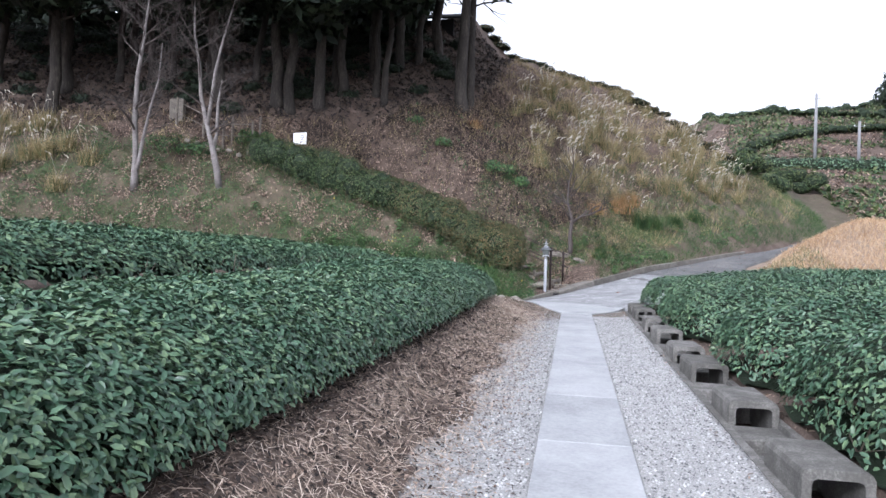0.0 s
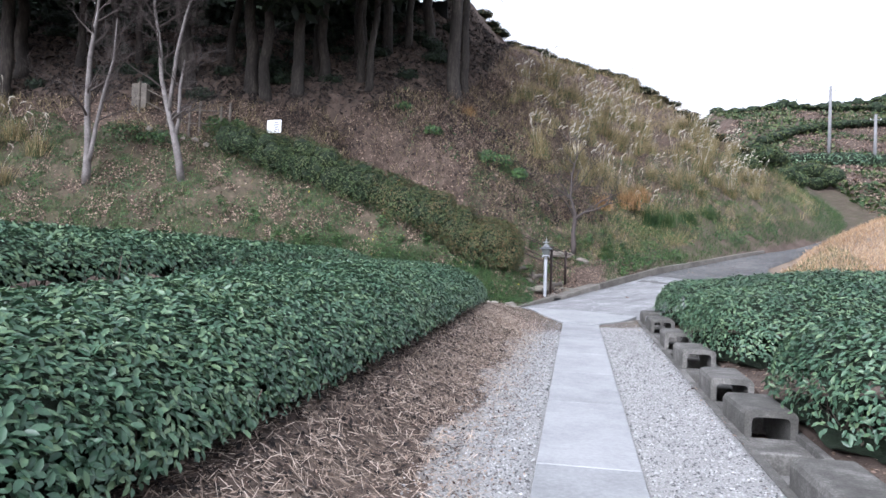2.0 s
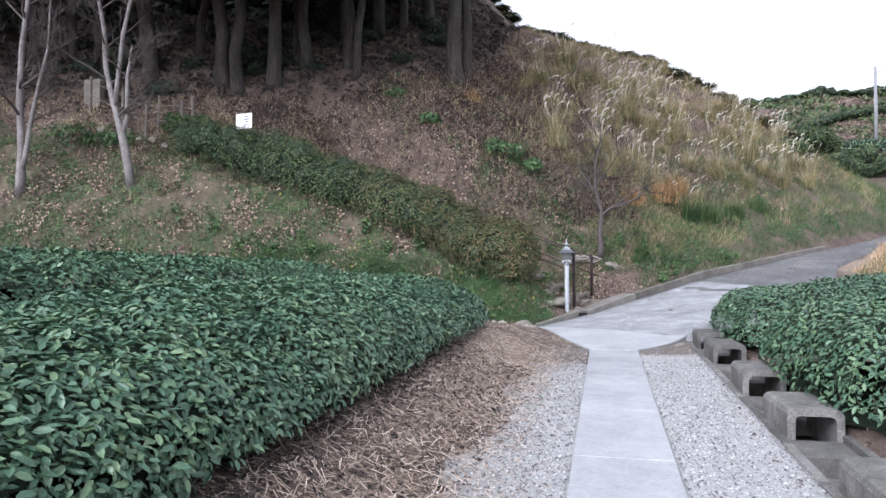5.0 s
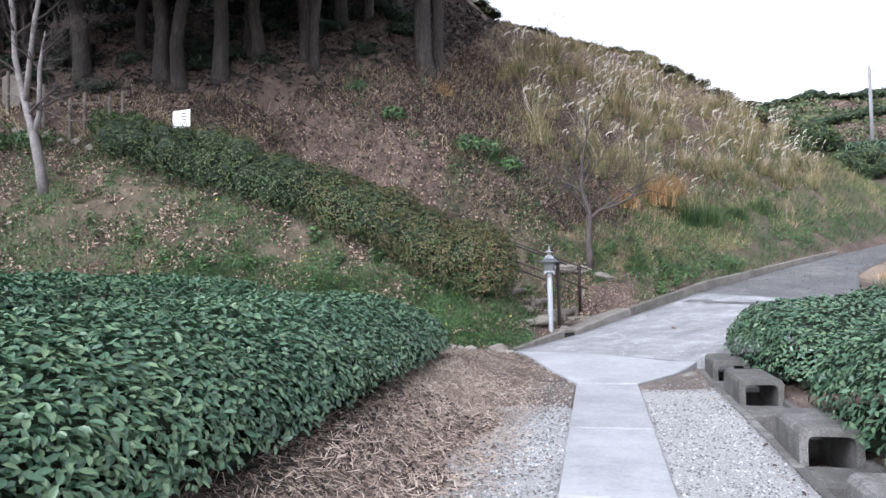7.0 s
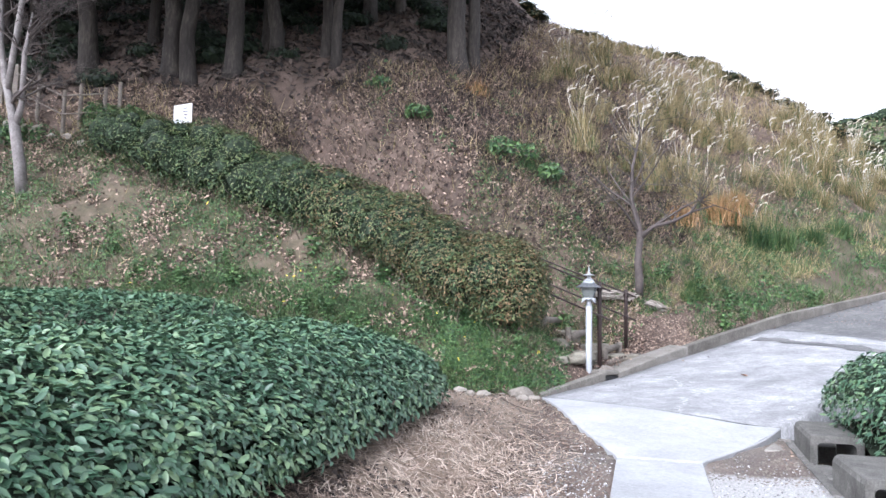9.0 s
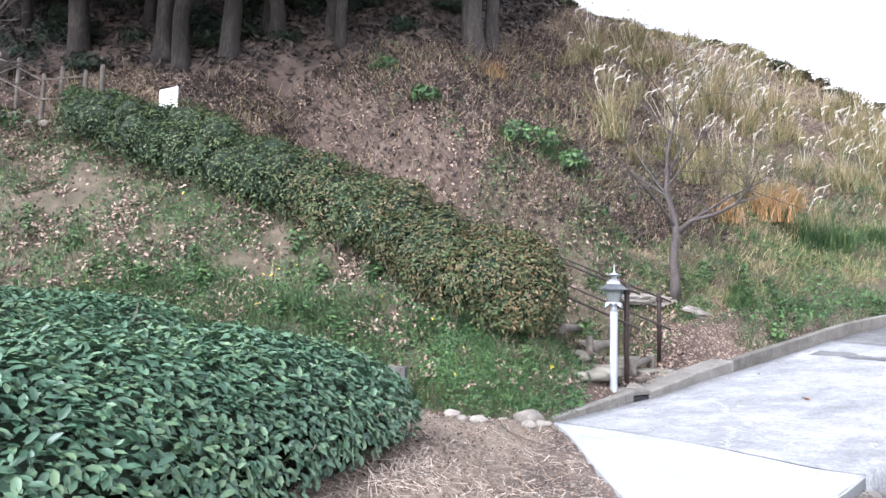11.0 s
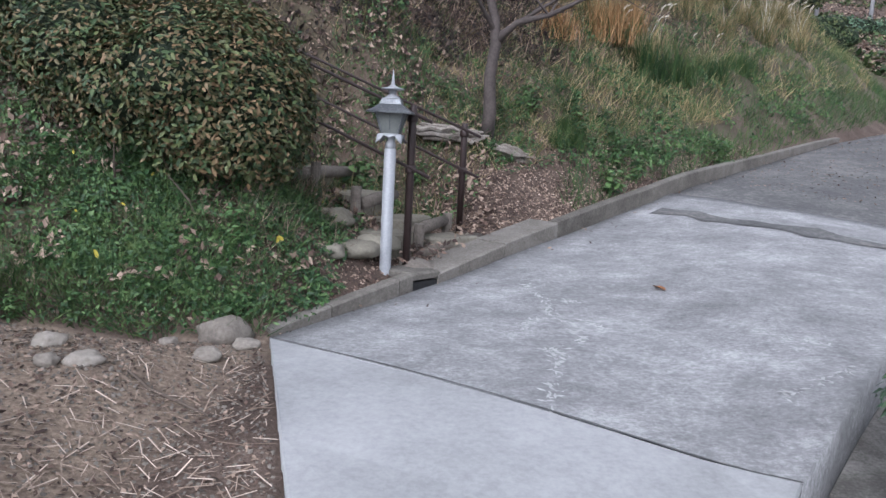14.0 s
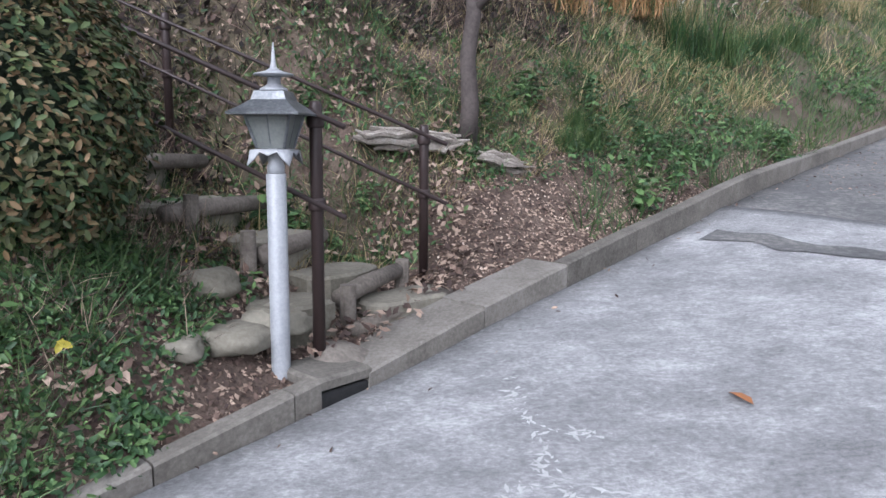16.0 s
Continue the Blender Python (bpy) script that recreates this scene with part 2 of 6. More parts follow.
STRAW_F = [(0, 1, 2, 3)]
STONE_V = [(0.5, 0, -0.1), (-0.5, 0.05, -0.1), (0, 0.42, -0.05), (0.05, -0.42, -0.1), (0.03, 0, 0.32)]
STONE_F = [(0, 2, 4), (2, 1, 4), (1, 3, 4), (3, 0, 4)]
FLAKE_V = [(0, 0, 0), (0.24, 0.45, 0.06), (0, 1, -0.05), (-0.24, 0.5, 0.04)]
FLAKE_F = [(0, 1, 2, 3)]


def tube(points, radii, sides=6, cap=True):
    """A tapered round limb along the points."""
    verts, faces = [], []
    pts = [Vector(p) for p in points]
    for i, p in enumerate(pts):
        way = (pts[min(i + 1, len(pts) - 1)] - pts[max(i - 1, 0)]).normalized()
        a = way.orthogonal().normalized() if i == 0 else (a - way * a.dot(way)).normalized()
        b = way.cross(a)
        for j in range(sides):
            t = 2 * math.pi * j / sides
            verts.append(p + (a * math.cos(t) + b * math.sin(t)) * radii[i])
    for i in range(len(pts) - 1):
        for j in range(sides):
            k = (j + 1) % sides
            faces.append((i * sides + j, i * sides + k, (i + 1) * sides + k, (i + 1) * sides + j))
    if cap:
        faces.append(tuple(range(sides))[::-1])
        faces.append(tuple((len(pts) - 1) * sides + j for j in range(sides)))
    return verts, faces


def join(*shapes):
    verts, faces = [], []
    for v, f in shapes:
        n = len(verts)
        verts += list(v)
        faces += [tuple(i + n for i in q) for q in f]
    return verts, faces


def lathe(profile, sides=16, at=(0, 0, 0), turn=0.0):
    """A turned shape from (radius, height) pairs."""
    verts, faces = [], []
    for r, z in profile:
        for j in range(sides):
            t = 2 * math.pi * j / sides + turn
            verts.append(Vector((at[0] + r * math.cos(t), at[1] + r * math.sin(t), at[2] + z)))
    for i in range(len(profile) - 1):
        for j in range(sides):
            k = (j + 1) % sides
            faces.append((i * sides + j, i * sides + k, (i + 1) * sides + k, (i + 1) * sides + j))
    faces.append(tuple(range(sides))[::-1])
    faces.append(tuple((len(profile) - 1) * sides + j for j in range(sides)))
    return verts, faces


def slab(outline, z0, z1, bevel=0.01):
    """An upright prism over a plan outline (anticlockwise) with its top edge chamfered; z0 and z1 may be functions of x and y."""
    n = len(outline)
    c = Vector((sum(p[0] for p in outline) / n, sum(p[1] for p in outline) / n))
    lo = z0 if callable(z0) else (lambda x, y: z0)
    hi = z1 if callable(z1) else (lambda x, y: z1)
    verts = [Vector((x, y, lo(x, y))) for x, y in outline]
    verts += [Vector((x, y, hi(x, y) - bevel)) for x, y in outline]
    for x, y in outline:
        way = (c - Vector((x, y))).normalized() * bevel * 1.4
        verts.append(Vector((x + way.x, y + way.y, hi(x, y))))
    faces = [tuple(range(n))[::-1], tuple(2 * n + i for i in range(n))]
    for r in (0, 1):
        for i in range(n):
            k = (i + 1) % n
            faces.append((r * n + i, r * n + k, (r + 1) * n + k, (r + 1) * n + i))
    return verts, faces


def rock(radius, seed, squash=0.6, detail=2):
    bm = bmesh.new()
    bmesh.ops.create_icosphere(bm, subdivisions=detail, radius=1.0)
    for v in bm.verts:
        k = 1 + 0.35 * noise.noise(v.co * 1.3 + Vector((seed * 3.1, seed * 1.7, 0))) + 0.12 * noise.noise(v.co * 4 + Vector((seed, 0, 0)))
        v.co = Vector((v.co.x, v.co.y, v.co.z * squash)) * (radius * k)
    verts = [v.co.copy() for v in bm.verts]
    faces = [tuple(v.index for v in f.verts) for f in bm.faces]
    bm.free()
    return verts, faces


# ---- the lie of the land ----
# the foot of the hill, which is also the kerb of the road: x, y, height
FOOT = np.array([(-60, 13, 3.6), (-16, 20.2, 1.6), (-6, 21.4, 0.55), (-2.2, 21.85, 0.15), (-1.45, 22.12, 0.16), (-0.43, 23.5, 0.33),
                 (0.74, 25.05, 0.62), (1.87, 26.5, 0.9), (2.95, 27.9, 1.2), (7.5, 34, 2.05), (13, 41, 2.9), (16, 48, 4.0), (17, 60, 7.8), (16, 75, 11.9), (12, 120, 24.5)], float)


def step(a, b, v):
    t = np.clip((v - a) / (b - a), 0, 1)
    return t * t * (3 - 2 * t)


def foot_of(x, y):
    """Distance uphill from the foot line (negative on the valley's side) and the foot's height there."""
    best, side, zf = np.full(x.shape, 1e9), np.zeros(x.shape), np.zeros(x.shape)
    for a, b in zip(FOOT[:-1], FOOT[1:]):
        w = b[:2] - a[:2]
        q = w @ w
        t = np.clip(((x - a[0]) * w[0] + (y - a[1]) * w[1]) / q, 0, 1)
        dx, dy = x - a[0] - t * w[0], y - a[1] - t * w[1]
        d = np.hypot(dx, dy)
        near = d < best
        best = np.where(near, d, best)
        side = np.where(near, np.sign(w[0] * dy - w[1] * dx), side)
        zf = np.where(near, a[2] + t * (b[2] - a[2]), zf)
    return best * np.where(side == 0, 1, side), zf


def path_z(y):
    return -0.22 + 0.016 * np.clip(y, -40, 20)


def field(x, y):
    """The valley floor: the path, the bank on its one side and the tea ground on the other."""
    z = path_z(y) + 0.15 * step(1.0, 2.4, x)
    z = z + np.interp(y, [20, 45, 62, 75, 100, 112, 160], [0, 2.75, 8.2, 11.6, 22.2, 24, 25])
    z = z + step(88, 112, y) * (np.clip((x - 32) * 0.11, -3, 1.2) + 0.45 * np.sin(x * 0.55) * np.cos(x * 0.21 + 1))
    bank = np.interp(-x, [1.0, 1.35, 1.9, 3.1, 6.0, 15, 60], [0, 0.1, 0.36, 0.5, 0.85, 1.5, 3.2])
    z = z + bank * (1 - 0.55 * step(18.6, 20.6, y) * step(-6, -2.5, x))
    z = z + 1.9 * np.exp(-((x - 13.2) / 4.6) ** 2 - ((y - 35) / 5.0) ** 2)
    return z


def surface(x, y):
    x, y = np.asarray(x, float), np.asarray(y, float)
    d, zf = foot_of(x, y)
    flat = step(-1.8, -0.6, x) * (1 - step(3, 9, x))
    rise = 0.94 * d - flat * 0.62 * (1 - np.exp(-np.maximum(d, 0) / 0.9))
    ridge = np.interp(x, [-60, -16, -11, -8.5, -6.6, -4.5, -3.2, -0.8, 2.4, 4.8, 6.0, 7.5, 8.4, 14], [12.5, 11.6, 11.4, 13.0, 16.6, 14.3, 13.9, 12.9, 12.0, 10.9, 10.2, 9.4, 8.8, 7.6])
    cap = ridge - 0.3 * step(-8, -5, x) * np.abs(np.clip(y, 26, 60) - 44)
    cap = np.maximum(cap, zf + 2.0)
    up = zf + rise + 0.17 * np.maximum(d - 3, 0) * step(-3, 0, x)
    k = 0.35
    up = -k * np.log(np.exp(-np.clip(up, -50, 60) / k) + np.exp(-cap / k))
    up = np.where(d < 0.3, zf + rise, up)
    # the steps climb along the slope in a shallow cutting
    u = (x + 0.5) * -0.963 + (y - 24.35) * 0.27
    w = np.abs((x + 0.5) * 0.27 + (y - 24.35) * 0.963)
    cut = (1 - step(0.75, 1.7, w)) * step(-0.5, 0.3, u) * (1 - step(7.5, 10, u))
    up = up + (np.minimum(up, 0.5 + 0.43 * np.maximum(u, 0)) - up) * cut
    low = field(x, y)
    onroad = step(-1.9, -1.2, x)
    width = 3.4 * onroad + 1.1 * (1 - onroad)
    mixv = np.clip(-d / width, 0, 1)
    down = zf + (low - zf) * mixv
    return np.where(d >= 0, up, down)


def wood_edge(x):
    """How far north the open hillside reaches before the wood and its painted shade begin."""
    return np.interp(x, [-40, -23.5, -15, -10, -7.7, -5.2, -4.0, -2.5], [23.6, 24.4, 26.2, 27.3, 28.4, 30.2, 33.2, 60])


def ripple(x, y, size, seed=0.0):
    """Cheap smooth roughness from sines."""
    return (np.sin(x * 2.1 / size + 1.3 * np.sin(y * 1.7 / size + seed)) * np.cos(y * 2.3 / size + 1.1 * np.sin(x * 1.3 / size + seed * 2))
            + 0.5 * np.sin(x * 4.7 / size + y * 3.1 / size + seed * 3) * np.cos(y * 5.3 / size - x * 2.2 / size))


def road_mask(x, y):
    d, _ = foot_of(x, y)
    return (d < 0.06) & (d > -3.45) & (x > -1.5) & (y + 0.9 * x > 21.0) & (y > 19.6)


def ground_z(x, y):
    x, y = np.asarray(x, float), np.asarray(y, float)
    d, _ = foot_of(x, y)
    z = surface(x, y)
    rough = step(0.3, 2.5, d) * 0.14 + 0.02 * step(1.0, 1.8, -x) * (d < 0) * (1 - step(17, 18.8, y))
    z = z + rough * ripple(x, y, 1.3) + 0.35 * rough * ripple(x, y, 0.45, 2.0)
    z = z - 0.09 * road_mask(x, y)
    strip = (np.abs(x - 0.15) < 0.37) & (y < 19.2)
    apron = (y >= 18.7) & (y < 22.3) & (x > -0.22 - (y - 18.9) * 0.37) & (x < 0.5 + (y - 18.9) * 0.63)
    z = z - 0.08 * (strip | apron)
    ditch = (x > 1.47) & (x < 2.02) & (y < 20.2)
    channel = (d < -3.2) & (d > -4.02) & (x > 1.3) & (y > 20.15) & (y < 25)
    return z - 0.3 * ditch - 0.34 * channel * ~ditch


# ---- ground ----
def axis(*spans):
    out = []
    for a, b, s in spans:
        out += list(np.arange(a, b - 1e-6, s))
    return np.array(out + [spans[-1][1]])


def build_ground():
    xs = axis((-900, -200, 100), (-200, -60, 20), (-60, -24, 3), (-24, -8, 0.5), (-8, -2.2, 0.25), (-2.2, -0.3, 0.12), (-0.3, 0.6, 0.15), (0.6, 1.4, 0.16), (1.4, 2.1, 0.06),
              (2.1, 4.4, 0.11), (4.4, 9, 0.3), (9, 24, 0.75), (24, 60, 3), (60, 200, 20), (200, 900, 100))
    ys = axis((-900, -200, 100), (-200, -20, 20), (-20, -2, 2), (-2, 17, 0.35), (17, 30, 0.18), (30, 46, 0.5), (46, 120, 3), (120, 200, 16), (200, 900, 100))
    X, Y = np.meshgrid(xs, ys)
    Z = ground_z(X, Y)
    verts = np.stack([X, Y, Z], -1).reshape(-1, 3)
    w = len(xs)
    i = np.arange(len(verts)).reshape(len(ys), w)
    faces = np.stack([i[:-1, :-1], i[:-1, 1:], i[1:, 1:], i[1:, :-1]], -1).reshape(-1, 4)
    me = mesh_from("ground", verts.tolist(), faces.tolist(), M_GROUND, True)
    d, _ = foot_of(X, Y)
    gravel = ((X > -1.05 + 0.08 * np.sin(Y * 2)) & (X < 1.5) & (Y < 19.0)).astype(float)
    gravel = np.where((X < 0) & (Y > 17.2), gravel * 0.3, gravel)
    gravel = np.where((X > 0.5) & (X < 1.5) & (Y > 18.6) & (Y < 20.4), 0.32, gravel)
    green = 0.45 * step(0.0, 0.5, d) * (0.35 + 0.35 * np.exp(-((d - 1.2) / 1.8) ** 2)) * (1 - 0.5 * step(4, 8, d))
    green = green * np.where((X > -1.5) & (X < 3) & (d < 1.3), 0.1, 1.0)
    green = np.where(Y > 43, 0.5, green)
    green = np.maximum(green, 0.52 * step(0.0, 0.4, d) * (1 - step(3.6, 5.2, d)) * step(-1.2, -2.2, X))
    green = np.maximum(green, 0.46 * step(0.4, 0.9, d) * (1 - step(2.0, 3.6, d)) * step(1.2, 2.5, X))
    green = np.where(Y > wood_edge(X), 0.0, green)
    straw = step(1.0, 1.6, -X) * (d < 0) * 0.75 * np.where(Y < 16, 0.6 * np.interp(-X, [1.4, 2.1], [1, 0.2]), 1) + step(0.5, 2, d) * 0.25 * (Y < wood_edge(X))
    mound = np.exp(-((X - 12.5) / 7) ** 2 - ((Y - 34.5) / 7.5) ** 2) * (d < -1.9)
    straw = np.maximum(straw, step(0.15, 0.5, mound))
    col = np.stack([gravel, np.clip(green, 0, 1), np.clip(straw, 0, 1), np.ones_like(X)], -1).reshape(-1, 4)
    attr = me.color_attributes.new("zone", "FLOAT_COLOR", "POINT")
    attr.data.foreach_set("color", col.reshape(-1).astype(np.float32))
    tagged(new("ground", me), "brown soil with leaf litter, rough grass and pale gravel", "ground", kind="structure")


build_ground()

# ---- concrete path ----
STRIP_L, STRIP_R = -0.25, 0.55
strip = thing("path", (0, 0, 0), "narrow pale grey concrete footpath in cast lengths", "path", kind="structure")
joints = [-6, -3.9, -1.8, 0.3, 2.4, 4.3, 6.2, 8.2, 10.5, 12.4, 14.2, 16.3, 18.85]
for a, b in zip(joints[:-1], joints[1:]):
    g = 0.004
    out = [(STRIP_L, a + g), (STRIP_R, a + g), (STRIP_R, b - g), (STRIP_L, b - g)]
    v, f = slab(out, lambda x, y: path_z(y) - 0.15, lambda x, y: path_z(y) + 0.012, 0.008)
    part("concrete_slab", v, f, M_CONCRETE, strip)
APEX_L, APEX_R = (-1.44, 22.05), (1.5, 20.42)
out = [(STRIP_L, 18.86), (STRIP_R, 18.86), APEX_R, APEX_L, (-0.8, 20.3)]
out = [(a[0] + (b[0] - a[0]) * k / 8, a[1] + (b[1] - a[1]) * k / 8) for a, b in zip(out, out[1:] + out[:1]) for k in range(8)]
v, f = slab(out, lambda x, y: float(surface(x, y)) - 0.25, lambda x, y: float(surface(x, y)) + 0.03, 0.01)
part("concrete_slab", v, f, M_CONCRETE, strip, "wedge-shaped apron of fresh pale concrete")


# ---- road ----
def road_point(s, across):
    """A place on the road: metres along its kerb from the corner, and metres across it."""
    pts = FOOT[4:]
    seg = np.hypot(*np.diff(pts[:, :2], axis=0).T)
    at = np.concatenate([[0], np.cumsum(seg)])
    x, y = np.interp(s, at, pts[:, 0]), np.interp(s, at, pts[:, 1])
    x1, y1 = np.interp(s + 0.8, at, pts[:, 0]), np.interp(s + 0.8, at, pts[:, 1])
    x0, y0 = np.interp(s - 0.8, at, pts[:, 0]), np.interp(s - 0.8, at, pts[:, 1])
    h = math.hypot(x1 - x0, y1 - y0)
    return x + (y1 - y0) / h * across, y - (x1 - x0) / h * across


def road_piece(name, s0, s1, mat, label, lift=0.0, width=3.4, n=30, start=None, narrow=0.0):
    verts, faces = [], []
    cols = 12
    for i in range(n + 1):
        s = s0 + (s1 - s0) * i / n
        for j in range(cols + 1):
            c = (width - narrow * min(1.0, max(0.0, (s - 7.4) / 4))) * j / cols
            x, y = road_point(s, c)
            if start:
                (ax, ay), (bx, by) = start
                ex, ey = ax + (bx - ax) * j / cols, ay + (by - ay) * j / cols
                k = max(0.0, 1 - i / (n * 0.7)) ** 1.5
                x, y = x + (ex - x) * k, y + (ey - y) * k
            verts.append((x, y, float(surface(x, y)) + lift + 0.008 * float(ripple(x, y, 0.9))))
    w = cols + 1
    for i in range(n):
        for j in range(cols):
            faces.append((i * w + j, i * w + j + 1, (i + 1) * w + j + 1, (i + 1) * w + j))
    top = len(verts)
    verts += [(x, y, z - 0.4) for x, y, z in verts]
    rim = [i * w for i in range(n + 1)] + [n * w + j for j in range(1, w)] + [i * w + cols for i in range(n - 1, -1, -1)] + [j for j in range(cols - 1, 0, -1)]
    for a, b in zip(rim, rim[1:] + rim[:1]):
        faces.append((a, b, b + top, a + top))
    ob = part(name, verts, faces, mat, None, "", True)
    return tagged(ob, label, "road", kind="structure")


road_piece("road", 0.0, 6.45, M_ROADCONC, "brushed pale grey concrete road on a slope", 0.028, start=(APEX_L, APEX_R))
road_piece("road_2", 6.47, 27, M_ASPHALT, "old worn dark asphalt lane climbing the valley", 0.0, 3.3, 50, None, 1.4)
# the tarred joint between apron and road
v, f = [], []
for i in range(15):
    k = i / 14
    x, y = APEX_L[0] + (APEX_R[0] - APEX_L[0]) * k, APEX_L[1] + (APEX_R[1] - APEX_L[1]) * k
    for o in (-0.008, 0.008):
        v.append((x + o * 0.62, y + o * 0.78, float(surface(x, y)) + 0.036))
    if i:
        f.append((2 * i - 2, 2 * i, 2 * i + 1, 2 * i - 1))
tagged(part("road_joint", v, f, M_ASPHALT), "dark tarred joint across the concrete", "road", kind="structure")
# the dark patch where asphalt meets concrete
v, f = [], []
for i in range(13):
    a = 0.3 + 2.7 * i / 12
    for s in (5.22 + 0.07 * math.sin(i * 1.3) + 0.05 * math.sin(i * 3.7), 5.52 + 0.07 * math.sin(i * 0.9 + 1) + 0.06 * math.sin(i * 4.1)):
        x, y = road_point(s, a)
        v.append((x, y, float(surface(x, y)) + 0.037 + 0.008 * float(ripple(x, y, 0.9))))
    if i:
        f.append((2 * i - 2, 2 * i, 2 * i + 1, 2 * i - 1))
tagged(part("road_patch", v, f, M_ASPHALT), "dark asphalt patch along the end of the concrete", "road", kind="structure")

# ---- kerb along the hill ----
kerb = thing("kerb", (0, 0, 0), "low weathered concrete kerb along the road", "kerb", kind="structure")


def kerb_block(s0, s1, h0, h1, inner, name="kerb_stone"):
    ring = []
    n = max(1, int((s1 - s0) / 0.4))
    for i in range(n + 1):
        ring.append(road_point(s0 + (s1 - s0) * i / n, -0.005))
    for i in range(n, -1, -1):
        ring.append(road_point(s0 + (s1 - s0) * i / n, -inner))
    m = len(ring)
    half = m // 2

    def top(k):
        t = (k if k < half else m - 1 - k) / max(1, half - 1)
        x, y = ring[k if k < half else m - 1 - k]
        return float(surface(x, y)) + h0 + (h1 - h0) * t

    verts = [(x, y, float(surface(x, y)) - 0.3) for x, y in ring] + [(x, y, top(k) - 0.012) for k, (x, y) in enumerate(ring)]
    for k, (x, y) in enumerate(ring):
        mx, my = ring[m - 1 - k]
        h = max(math.hypot(mx - x, my - y), 1e-6)
        verts.append((x + (mx - x) / h * 0.015, y + (my - y) / h * 0.015, top(k)))
    faces = []
    for r in (0, 1):
        for i in range(m):
            k = (i + 1) % m
            faces.append((r * m + i, r * m + k, (r + 1) * m + k, (r + 1) * m + i))
    for i in range(half - 1):
        faces.append((2 * m + i, 2 * m + i + 1, 2 * m + m - 2 - i, 2 * m + m - 1 - i))
    part(name, verts, faces, M_KERB, kerb)


for s0, s1, h0, h1, inner in ((0.0, 0.55, 0.07, 0.11, 0.13), (0.56, 1.28, 0.11, 0.16, 0.13), (1.29, 1.45, 0.16, 0.17, 0.13), (1.78, 2.75, 0.11, 0.16, 0.46), (2.76, 3.7, 0.17, 0.19, 0.4),
                              (3.71, 4.7, 0.2, 0.22, 0.14), (4.71, 5.6, 0.22, 0.22, 0.14), (5.61, 6.6, 0.22, 0.22, 0.14), (6.61, 7.6, 0.22, 0.2, 0.14), (7.61, 9.2, 0.2, 0.18, 0.14),
                              (9.21, 11, 0.18, 0.16, 0.14), (11.01, 13, 0.16, 0.15, 0.14), (13.01, 15.5, 0.15, 0.12, 0.14)):
    kerb_block(s0, s1, h0, h1, inner)


